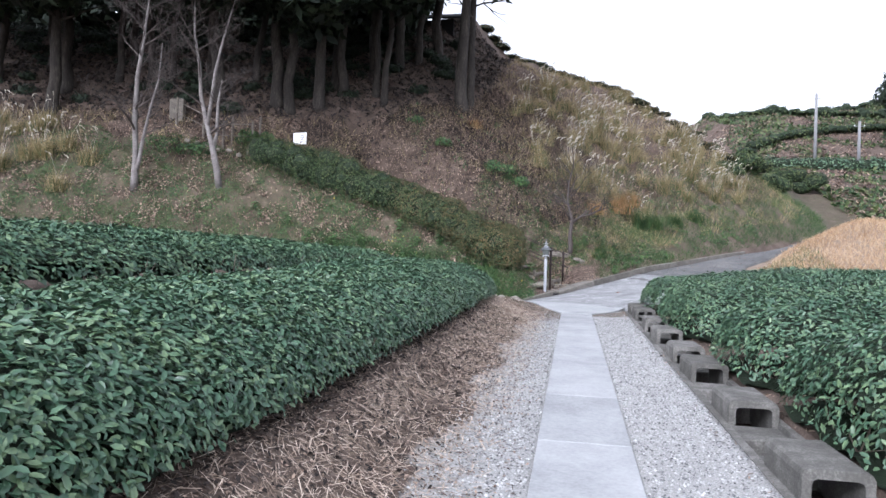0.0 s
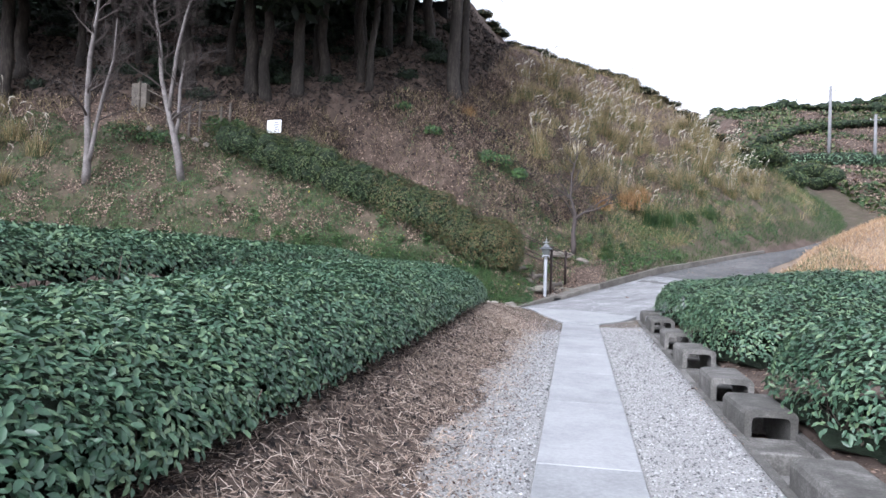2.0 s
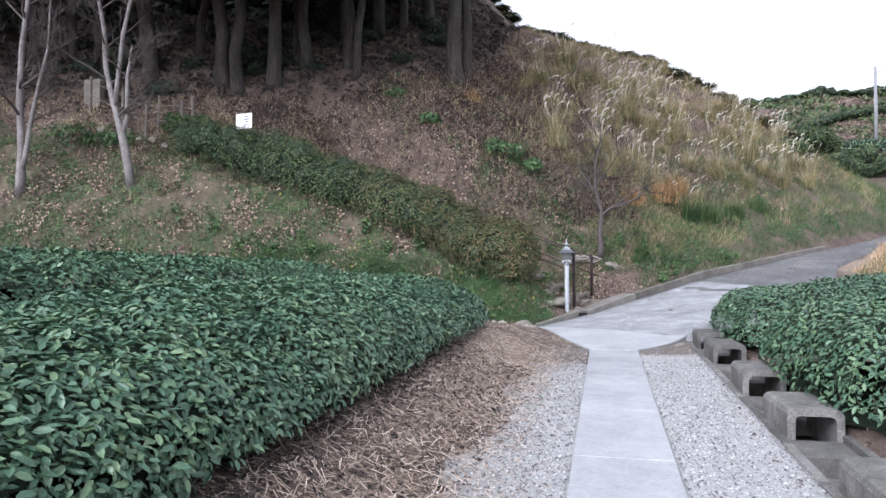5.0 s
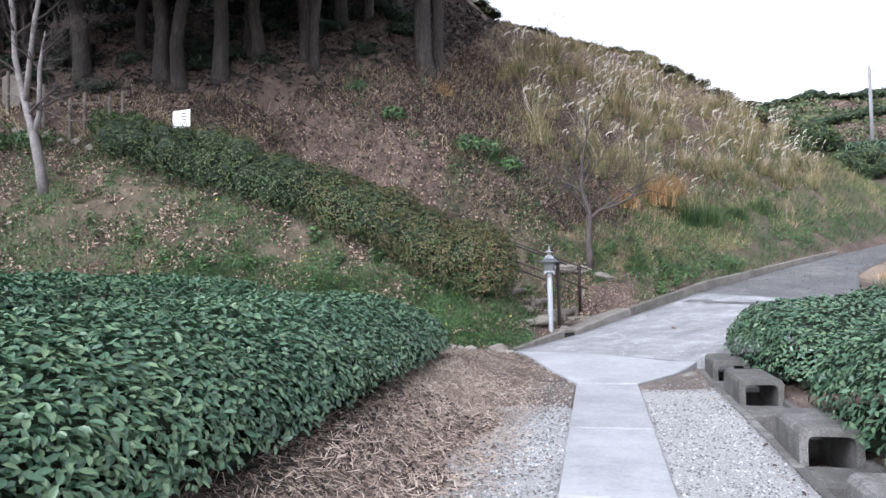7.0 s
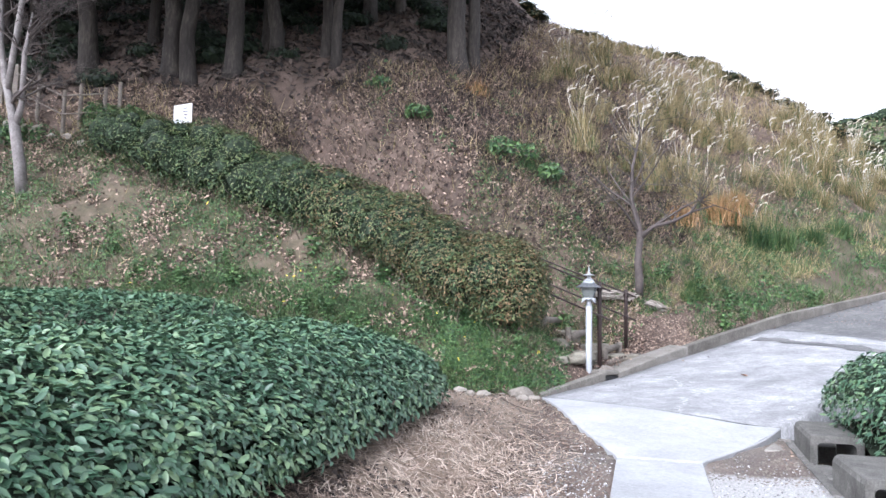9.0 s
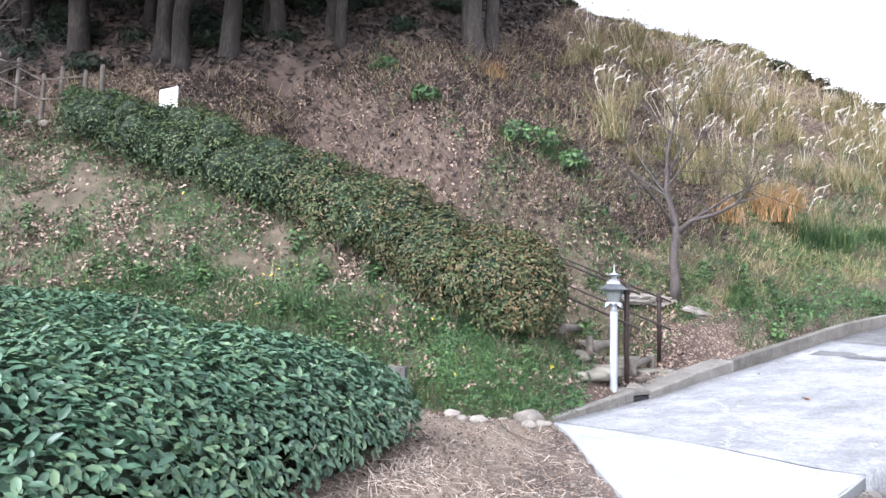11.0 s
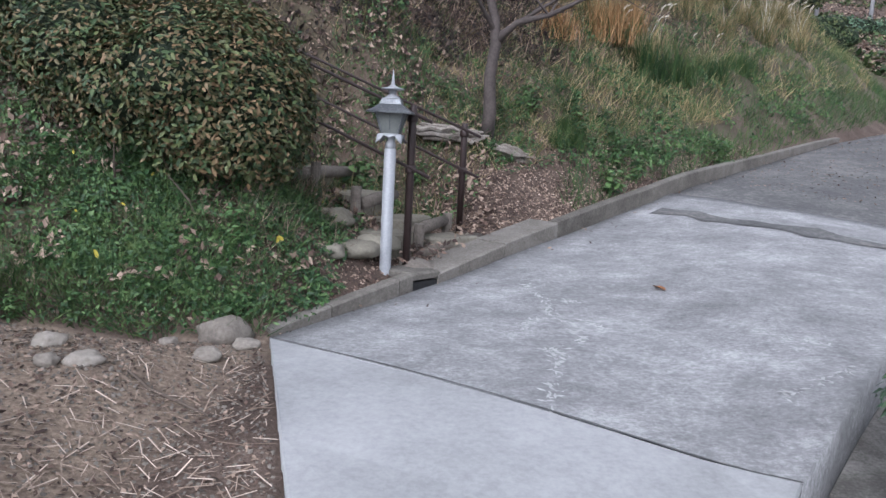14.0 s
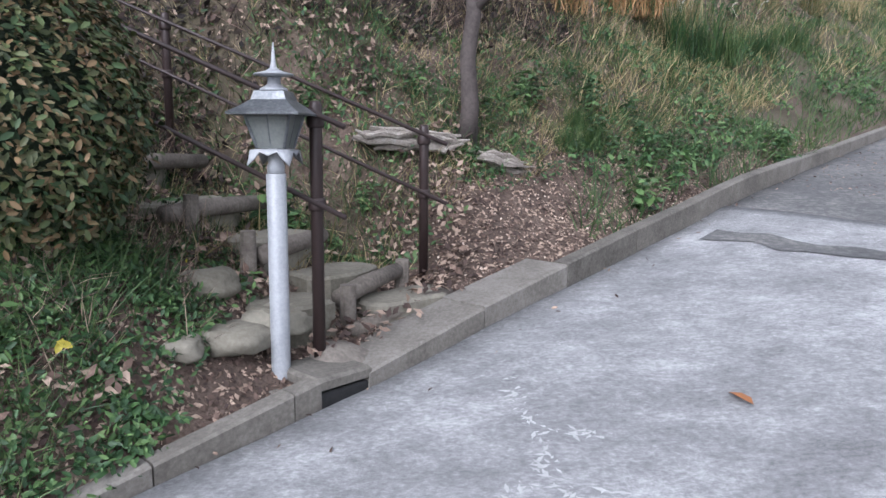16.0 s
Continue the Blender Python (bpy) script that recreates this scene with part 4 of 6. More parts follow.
# ---- bare trees ----
def limbs(start, way, length, radius, depth, r, out, spread=0.55, lift=0.25, kink=0.16, forks=(3, 5)):
    """A limb and its twigs, as tubes."""
    n = 5
    pts, rad, p, d = [start], [radius], Vector(start), Vector(way).normalized()
    for i in range(n):
        d = (d + Vector((r.gauss(0, kink), r.gauss(0, kink), r.gauss(0, kink * 0.6) + lift * 0.12))).normalized()
        p = p + d * length / n
        pts.append(p.copy())
        rad.append(radius * (1 - 0.8 * (i + 1) / n) + 0.0015)
    out.append(tube(pts, rad, 6 if radius > 0.02 else 4, False))
    if depth <= 0:
        return
    for _ in range(r.randint(*forks)):
        k = r.randint(1, n)
        side = d.orthogonal()
        side.rotate(Matrix.Rotation(r.uniform(0, 2 * math.pi), 3, d))
        limbs(pts[k], d * (1 - spread) + side * spread + Vector((0, 0, lift * 0.5)), length * r.uniform(0.4, 0.7), max(rad[k] * 0.6, 0.003), depth - 1, r, out, spread, lift, kink, forks)


def bare_tree(at, stems, label, mat, seed, depth=3, name="bare_tree", twig_mat=None, spread=0.55, lift=0.25):
    """stems: polylines from the base, each with its radii; limbs grow from their upper parts."""
    r = random.Random(seed)
    ob = thing(name, at, label, "tree")
    for pts, rad, starts in stems:
        part("trunk", *tube(pts, rad, 9), mat, ob, "", True)
        for j in starts:
            p, q = Vector(pts[j]), Vector(pts[min(j + 1, len(pts) - 1)])
            for _ in range(2):
                a = p.lerp(q, r.random())
                t = r.uniform(0, 2 * math.pi)
                boughs = []
                limbs(a, Vector((math.cos(t), math.sin(t), 0.75)), r.uniform(1.1, 2.0) * (1.0 if rad[0] > 0.08 else 0.6), rad[j] * 0.45, depth - 1, r, boughs, spread, lift)
                part("branch", *join(*boughs), twig_mat or mat, ob, "", True)
    return ob


gz = lambda x, y: float(ground_z(x, y))
bare_tree((-15.4, 22.4, gz(-15.4, 22.4)), [
    ([(0, 0, -0.1), (0.02, 0, 0.5), (-0.02, 0.05, 1.2), (-0.1, 0.05, 2.6), (-0.1, 0.1, 4.0), (0.1, 0.1, 5.4), (0.2, 0.2, 7.0)], [0.15, 0.125, 0.1, 0.09, 0.075, 0.055, 0.02], (2, 3, 3, 4, 4, 5, 5)),
    ([(0.02, 0, 0.5), (0.16, 0, 1.0), (0.25, 0.05, 1.8), (0.5, 0.05, 2.9), (0.75, 0.1, 3.9), (0.9, 0, 5.2)], [0.08, 0.07, 0.06, 0.05, 0.035, 0.012], (2, 3, 4, 4)),
], "leafless pale-barked tree forking low on the slope", M_PALEBARK, 5, 4, twig_mat=M_RUSSET)
bare_tree((-12.55, 23.2, gz(-12.55, 23.2)), [
    ([(0, 0, -0.1), (-0.12, 0, 0.6), (-0.3, 0, 1.35), (-0.42, 0.02, 1.7), (-0.62, 0, 2.4), (-0.85, 0, 3.3), (-1.0, 0.1, 4.4), (-1.25, 0.1, 5.6), (-1.3, 0.1, 7)], [0.13, 0.12, 0.11, 0.09, 0.08, 0.07, 0.06, 0.045, 0.015], (3, 4, 5, 6, 6, 7, 7)),
    ([(-0.3, 0, 1.35), (-0.2, 0.05, 1.9), (-0.2, 0.05, 3.0), (-0.1, 0.1, 3.9)], [0.075, 0.065, 0.05, 0.015], (1, 2, 2)),
    ([(-0.55, 0, 2.2), (-0.45, 0, 3.0), (-0.35, 0.05, 4.2), (-0.1, 0.1, 5.4), (0.3, 0.1, 6.8)], [0.07, 0.065, 0.055, 0.04, 0.015], (2, 3, 3, 4, 4)),
], "leafless pale-barked tree leaning and forking on the slope", M_PALEBARK, 8, 4, twig_mat=M_RUSSET)
bare_tree((-0.12, 26.5, gz(-0.12, 26.5)), [
    ([(0, 0, -0.1), (0.03, 0, 0.35), (0.0, 0, 0.8), (0.05, 0.02, 1.2), (0.02, 0.05, 1.5), (-0.12, 0.05, 2.0), (-0.1, 0.1, 2.7), (0.05, 0.1, 3.4), (0.0, 0.2, 4.1)], [0.1, 0.085, 0.075, 0.07, 0.06, 0.045, 0.03, 0.018, 0.006], (3, 4, 5, 5, 6, 6, 7)),
    ([(0.05, 0.02, 1.2), (0.3, -0.05, 1.45), (0.7, -0.1, 1.55), (1.1, -0.15, 1.75), (1.5, -0.2, 1.85)], [0.045, 0.04, 0.033, 0.022, 0.008], (1, 2, 3, 3)),
], "small leafless cherry tree with russet twigs above the kerb", M_RUSSET, 12, 3)


# ---- the dark wood on the hilltop ----
def wood_tree(at, height, radius, lean, seed, label, crown_from, crown_n=6400, crown_r=3.3, shade_overhang=3.4):
    r = random.Random(seed)
    ob = thing("wood_tree", at, label, "tree", "trees of the dark wood")
    pts = [(lean[0] * k * k + r.gauss(0, 0.1) * min(1, 4 * k), lean[1] * k + r.gauss(0, 0.06) * min(1, 4 * k), height * k - 0.3) for k in (0, 0.04, 0.1, 0.2, 0.35, 0.5, 0.7, 0.85, 1.0)]
    rad = [radius * q for q in (1.7, 1.25, 1.08, 1.0, 0.92, 0.82, 0.6, 0.4, 0.12)]
    part("trunk", *tube(pts, rad, 12), M_BARK, ob, "", True)
    for i in range(8):
        out = []
        k = r.uniform(0.35, 0.95)
        t = r.uniform(0, 2 * math.pi)
        p = Vector((lean[0] * k * k, lean[1] * k, height * k - 0.3))
        limbs(p, Vector((math.cos(t), math.sin(t), 0.35)), r.uniform(1.2, 2.6), radius * 0.28, 1, r, out)
        part("limb", *join(*out), M_BARK, ob, "", True)
    blobs = []
    for i in range(26):
        k = r.uniform(crown_from, 1.05)
        t, q = r.uniform(0, 2 * math.pi), r.uniform(0.3, 1.0) * crown_r
        s = r.uniform(0.5, 1.0)
        # crowns reach out over the slope, above view, to block skylight from the wood
        blobs.append((at[0] + lean[0] * k * k + q * math.cos(t), at[1] + lean[1] * k + q * math.sin(t) - shade_overhang, at[2] + height * k, 1.3 * s, 1.3 * s, 0.6 * s))
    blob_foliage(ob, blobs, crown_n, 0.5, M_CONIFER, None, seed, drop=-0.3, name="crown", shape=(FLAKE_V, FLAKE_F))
    return ob


def plant(x, y, *rest):
    return wood_tree((x, y, gz(x, y)), *rest)


plant(-5.0, 30.2, 9.5, 0.25, (0.15, 0.2), 41, "tall dark-barked tree at the wood's edge on the bank", 0.66, 2600, 2.4, 1.0)
plant(-4.75, 31.0, 9.0, 0.17, (-0.1, 0.2), 42, "slender dark tree close behind another trunk", 0.66, 2400, 2.2, 1.0)
plant(-9.05, 30.6, 9.5, 0.25, (-1.2, 0.2), 43, "leaning mossy tree trunk in the dark wood", 0.42)
plant(-10.5, 29.4, 9.0, 0.2, (-0.5, 0.3), 44, "dark leaning trunk under the wood's canopy", 0.42)
plant(-8.2, 31.4, 10, 0.2, (0.1, 0.3), 45, "straight dark trunk in the wood", 0.42)
plant(-6.7, 33.0, 10, 0.22, (0.2, 0.3), 46, "straight dark trunk deep in the wood", 0.42)
plant(-20.9, 24.9, 8.5, 0.22, (-0.5, 0.1), 47, "dark conifer with a pale lower trunk", 0.4)
plant(-7.4, 32.0, 9, 0.15, (0.1, 0.1), 48, "thin dark trunk in the wood", 0.42)
rw = random.Random(9)
# a row added along the wood's edge so that its crowns shade the floor
for i in range(20):
    x = -27 + i * 1.0 + rw.uniform(-0.5, 0.5)
    y = float(wood_edge(x)) + rw.uniform(0.6, 3.4)
    plant(x, y, rw.uniform(7, 10), rw.uniform(0.12, 0.24), (rw.uniform(-1.6, 1.4), 0.2), 60 + i, "dark evergreen in the shaded wood", 0.42, 5600, 3.2)
for i in range(23):
    x, y = -34 + i * 1.15 + rw.uniform(-0.5, 0.5), 33.5 + rw.uniform(0, 3)
    plant(x, y, rw.uniform(6.5, 9), rw.uniform(0.12, 0.2), (rw.uniform(-0.4, 0.4), 0.2), 90 + i, "dense dark evergreen at the back of the wood", 0.12, 3600, 2.4, 0.0)

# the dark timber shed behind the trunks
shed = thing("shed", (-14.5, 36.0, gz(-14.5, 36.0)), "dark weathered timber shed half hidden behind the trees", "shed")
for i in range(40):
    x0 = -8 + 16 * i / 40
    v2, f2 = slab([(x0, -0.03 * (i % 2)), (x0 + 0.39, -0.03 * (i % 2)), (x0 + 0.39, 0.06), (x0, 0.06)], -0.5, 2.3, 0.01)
    part("plank", v2, f2, M_DARKWOOD_SHADE, shed)
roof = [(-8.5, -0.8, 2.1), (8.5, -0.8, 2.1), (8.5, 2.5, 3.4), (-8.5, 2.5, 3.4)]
part("roof", roof + [(x, y, z + 0.1) for x, y, z in roof], [(3, 2, 1, 0), (4, 5, 6, 7), (0, 1, 5, 4), (1, 2, 6, 5), (2, 3, 7, 6), (3, 0, 4, 7)], M_DARKWOOD_SHADE, shed)

# some shrubs, the rest added to give the wood's floor and back their shade
under = thing("undergrowth", (-14, 31, gz(-14, 31)), "dark evergreen bushes, most added to stand for the wood's shade", "shrub", kind="stuff")
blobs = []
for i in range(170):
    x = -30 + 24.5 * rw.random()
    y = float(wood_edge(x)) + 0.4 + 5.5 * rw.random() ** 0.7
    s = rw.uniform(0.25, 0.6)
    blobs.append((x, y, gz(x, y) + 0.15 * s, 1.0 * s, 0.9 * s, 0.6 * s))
blob_foliage(under, blobs, 36000, 0.14, M_CONIFER, M_SHADECORE, 71, core=0.7, shape=(FLAKE_V, FLAKE_F))


# ---- sign, fence and marker stone on the slope ----
def notice():
    x, y = -10.6, 25.75
    ob = thing("notice_board", (x, y, gz(x, y)), "small white notice board with grey writing above the hedge", "sign")
    ob.rotation_euler = (0, 0, radians(-12))
    part("board", *slab([(-0.3, -0.012), (0.3, -0.012), (0.3, 0.012), (-0.3, 0.012)], 0.12, 0.58, 0.004), M_WHITE, ob)
    for px in (-0.24, 0.24):
        part("leg", *tube([(px, 0.03, -0.4), (px, 0.03, 0.54)], (0.02, 0.02), 6), M_LOG, ob)
    for i, (z, x0, x1) in enumerate(((0.48, 0.02, 0.18), (0.4, 0.0, 0.2), (0.32, 0.04, 0.17), (0.24, 0.06, 0.14))):
        part("writing", *slab([(x0, -0.0165), (x1, -0.0165), (x1, -0.0135), (x0, -0.0135)], z - 0.016, z + 0.016, 0.0005), M_INK, ob)


notice()
fence = thing("fence", (-13.5, 25.1, gz(-13.5, 25.1)), "grey weathered post and rail fence on the slope", "fence")
posts = [(-15.6, 25.25), (-14.4, 25.2), (-13.5, 25.1), (-13.25, 25.35), (-12.3, 25.1), (-12.1, 25.35)]
for x, y in posts:
    z = gz(x, y)
    part("post", *tube([Vector((x, y, z - 0.25)) - fence.location, Vector((x + 0.02, y, z + 1.15)) - fence.location], (0.05, 0.045), 8), M_LOG, fence)
for h in (0.55, 1.0):
    for a, b in zip(posts[:-1:2], posts[2::2] + [(-12.3, 25.1)]):
        if a != b:
            part("rail", *tube([Vector((a[0], a[1] - 0.05, gz(*a) + h)) - fence.location, Vector((b[0], b[1] - 0.05, gz(*b) + h)) - fence.location], (0.018, 0.018), 6), M_LOG, fence)
stone = part("marker_stone", *slab([(-0.3, -0.12), (0.3, -0.12), (0.28, 0.12), (-0.28, 0.12)], -0.3, 0.85, 0.05), M_STONE)
stone.location = (-15.9, 25.8, gz(-15.9, 25.8))
tagged(stone, "upright grey marker stone at the edge of the wood", "stone")
for i in range(7):
    x, y = -14.8 + 0.42 * i, 24.75 + 0.03 * i
    b = part("border_stone", *rock(0.13, 90 + i, 0.9, 1), M_STONE)
    b.location = (x, y, gz(x, y) + 0.06)
    tagged(b, "pale stone in a row edging the slope path", "stone", "stones edging the slope path")


# ---- steps and handrails ----
def stair(u, w, dz=0.0):
    """A place on the steps: metres up along them, metres across, above their tread line."""
    return Vector((-0.5 - 0.963 * u + 0.27 * w, 24.35 + 0.27 * u + 0.963 * w, 0.5 + 0.43 * max(u, 0) + dz))


steps = thing("steps", (-0.5, 24.35, 0.5), "rustic hillside steps of stone slabs edged with logs", "stairs")
def tread(cx, cy, z, half_a, half_b, turn, seed):
    """One irregular flat stone."""
    ring, n = [], 11
    for k in range(n):
        t = 2 * math.pi * k / n
        q = 1 / (abs(math.cos(t)) ** 5 + abs(math.sin(t)) ** 5) ** 0.2 * (0.93 + 0.07 * math.sin(3 * k + seed))
        a, b = half_a * q * math.cos(t), half_b * q * math.sin(t)
        ring.append((cx + a * math.cos(turn) - b * math.sin(turn) - steps.location.x, cy + a * math.sin(turn) + b * math.cos(turn) - steps.location.y))
    part("stone_slab", *slab(ring, z - 0.5 - 0.35, z - 0.5, 0.02), M_SLAB, steps)


def edge_log(a, b, r=0.06):
    a, b = Vector(a), Vector(b)
    part("log_edge", *tube([a - steps.location, a.lerp(b, 0.4) - steps.location + Vector((0, 0, 0.012)), b - steps.location], (r, r * 1.1, r * 0.9), 9), M_LOG, steps, "round grey log", True)


def peg(x, y, z, h=0.16):
    part("peg", *tube([Vector((x, y, z - 0.35)) - steps.location, Vector((x + 0.01, y, z + h)) - steps.location], (0.055, 0.05), 10), M_LOG, steps, "upright log peg", False)


edge_log((-0.62, 24.0, 0.54), (-0.08, 24.72, 0.66), 0.05)
tread(-0.36, 24.55, 0.68, 0.42, 0.2, radians(52), 1)
edge_log((-0.72, 24.12, 0.72), (-0.46, 24.75, 0.8))
peg(-0.66, 24.1, 0.66)
peg(-0.44, 24.8, 0.74, 0.13)
tread(-0.86, 24.52, 0.84, 0.34, 0.22, radians(65), 2)
tread(-0.98, 23.88, 0.76, 0.26, 0.24, radians(40), 3)
edge_log((-1.22, 24.1, 0.98), (-1.0, 24.75, 1.04))
peg(-1.28, 24.05, 0.95, 0.2)
tread(-1.36, 24.6, 1.06, 0.36, 0.22, radians(70), 4)
for i in range(8):
    u0 = 1.25 + 0.7 * i
    z = 0.52 + 0.43 * (u0 + 0.5)
    c = stair(u0 + 0.3, -0.05)
    tread(c.x, c.y, z, 0.5, 0.26, radians(74), 5 + i)
    a, b = stair(u0 - 0.02, -0.6), stair(u0 - 0.02, 0.6)
    edge_log((a.x, a.y, z - 0.04), (b.x, b.y, z - 0.04))
    peg(stair(u0 - 0.1, -0.45).x, stair(u0 - 0.1, -0.45).y, z - 0.08)


def handrail(foot, z0, height, label, mids):
    ob = thing("handrail", (foot[0], foot[1], z0), label, "handrail", "handrails of the steps")
    way = Vector((-0.963, 0.27, 0.39))
    for i, k in enumerate((0, 2.4, 4.8, 7.2)):
        p = way * k
        part("post", *lathe([(0.036, -0.3), (0.036, height + 0.02), (0.03, height + 0.045), (0.012, height + 0.05)], 12, p), M_RAIL, ob, "", True)
        for h in (height - 0.06, mids):
            part("bracket", *lathe([(0.046, h - 0.035), (0.05, h - 0.02), (0.05, h + 0.02), (0.046, h + 0.035)], 12, p), M_RAIL, ob, "", True)
    for h in (height - 0.03, mids):
        a, b = way * -0.16 + Vector((0.03, -0.05, h)), way * 8 + Vector((0.03, -0.05, h))
        part("rail", *tube([a, a.lerp(b, 0.5), b], (0.015, 0.015, 0.015), 8), M_RAIL, ob, "", True)
    return ob


handrail((-0.71, 23.66), 0.6, 1.27, "dark brown steel handrail at the foot of the steps", 0.76)
handrail((-0.32, 25.1), 0.86, 0.92, "dark brown steel handrail beside the upper side of the steps", 0.46)
lump = part("concrete_lump", *rock(0.24, 5, 0.62, 3), M_KERB, None, "", True)
lump.location, lump.scale = (-0.66, 23.78, 0.44), (1.0, 0.85, 0.62)
lump.data.materials[0] = M_STONE
tagged(lump, "lump of pale poured concrete round a handrail post", "concrete")
for i, (x, y, r, s) in enumerate(((-1.12, 23.45, 0.22, 0.4), (-1.0, 23.75, 0.24, 0.35), (-1.28, 23.2, 0.12, 0.6), (-1.4, 23.75, 0.2, 0.5))):
    b = part("rock", *rock(r, 20 + i, s, 3), M_SLAB, None, "", True)
    b.location = (x, y, gz(x, y) + r * s * 0.35)
    tagged(b, "flat-topped brown rock beside the steps", "rock", "rocks beside the steps")

# the drain mouth under the kerb
lintel = [road_point(1.43, -0.01), road_point(1.43, -0.42), road_point(1.8, -0.42), road_point(1.8, -0.01)][::-1]
part("lintel", *slab(lintel, lambda x, y: float(surface(*road_point(1.6, 0))) + 0.1, lambda x, y: float(surface(*road_point(1.6, 0))) + 0.165, 0.02), M_KERB, kerb, "rough concrete lip over the drain mouth")
# a near-black block in place of the shade inside the open mouth
hole = part("drain_mouth", *slab([(-0.1, -0.17), (0.1, -0.17), (0.1, 0.17), (-0.1, 0.17)], -0.3, 0.012, 0.01), M_DARKWOOD_SHADE)
px, py = road_point(1.62, -0.12)
hole.location = (px, py, float(surface(px, py)) + 0.03)
hole.rotation_euler = (0, 0, radians(-37))
tagged(hole, "drain mouth beneath the kerb, its inner shade a dark block", "drain")

# fallen driftwood behind the handrail
drift = thing("fallen_log", (-0.2, 26.2, gz(-0.2, 26.2)), "bleached splintered fallen log lying on the slope", "log")
r5 = random.Random(3)
def splintered(a, b, n, rad, parent, name):
    """A rotten length of wood: ragged ridges bundled into one limb."""
    shapes = []
    for k in range(n):
        o = Vector((r5.gauss(0, 0.03), r5.gauss(0, 0.06), r5.gauss(0, 0.035)))
        q0, q1 = r5.uniform(0, 0.3), r5.uniform(0.65, 1)
        pts = [a.lerp(b, q0 + (q1 - q0) * q) + o + Vector((0, 0, r5.gauss(0, 0.02))) for q in (0, 0.15, 0.35, 0.55, 0.8, 1)]
        w = rad * r5.uniform(0.4, 1)
        shapes.append(tube(pts, [w * 0.3, w * 0.8, w, w * 0.9, w * 0.7, w * 0.2], 6))
    part(name, *join(*shapes), M_WOOD, parent)["kind"] = "stuff"


splintered(Vector((-0.85, -0.42, 0.22)), Vector((0.12, 0.05, 0.2)), 16, 0.06, drift, "trunk_length")
splintered(Vector((0.15, 0.1, 0.12)), Vector((0.72, 0.45, -0.02)), 9, 0.05, drift, "broken_end")

# ---- stones at the corner of the apron and the block wall ----
for i, (x, y, r, s) in enumerate(((-1.74, 22.0, 0.19, 0.6), (-1.62, 21.42, 0.09, 0.6), (-2.05, 20.85, 0.09, 0.5), (-2.2, 20.75, 0.06, 0.7), (-1.53, 21.83, 0.09, 0.5), (-2.45, 21.15, 0.09, 0.6), (-2.9, 21.0, 0.08, 0.6), (-1.95, 21.6, 0.06, 0.6))):
    b = part("stone", *rock(r, 50 + i, s, 3), M_STONE, None, "", True)
    b.location = (x, y, gz(x, y) + r * s * 0.4)
    tagged(b, "pale rounded stone lying on the bare soil", "stone", "stones at the path's corner")
for i, (x, y, way, n) in enumerate(((-1.55, 20.75, -20, 0.55), (-2.1, 19.5, 100, 0.3), (-2.6, 20.0, 40, 0.35), (-1.3, 18.9, -35, 0.4))):
    c, e = math.cos(radians(way)) * n / 2, math.sin(radians(way)) * n / 2
    pts = [Vector((k * c, k * e + 0.02 * math.sin(3 * k + i), gz(x + k * c, y + k * e) - gz(x, y) + 0.012)) for k in (-1, -0.4, 0.3, 1)]
    b = part("stick", *tube(pts, (0.007, 0.01, 0.009, 0.005), 6), M_TWIG)
    b.location = (x, y, gz(x, y))
    tagged(b, "dry broken twig lying on the bare soil", "stick", "twigs on the soil")
wall = thing("retaining_wall", (-3.98, 21.52, 0.41), "short grey concrete block wall behind the tea", "wall")
for i in range(5):
    for j in range(3):
        x0 = -1.2 + 0.4 * i
        part("concrete_block_piece", *slab([(x0 + 0.004, -0.05), (x0 + 0.396, -0.05), (x0 + 0.396, 0.06), (x0 + 0.004, 0.06)], -0.2 + 0.2 * j + 0.004, 0.2 * j - 0.004, 0.006), M_BLOCK, wall)
wall.rotation_euler = (0, 0, radians(4))


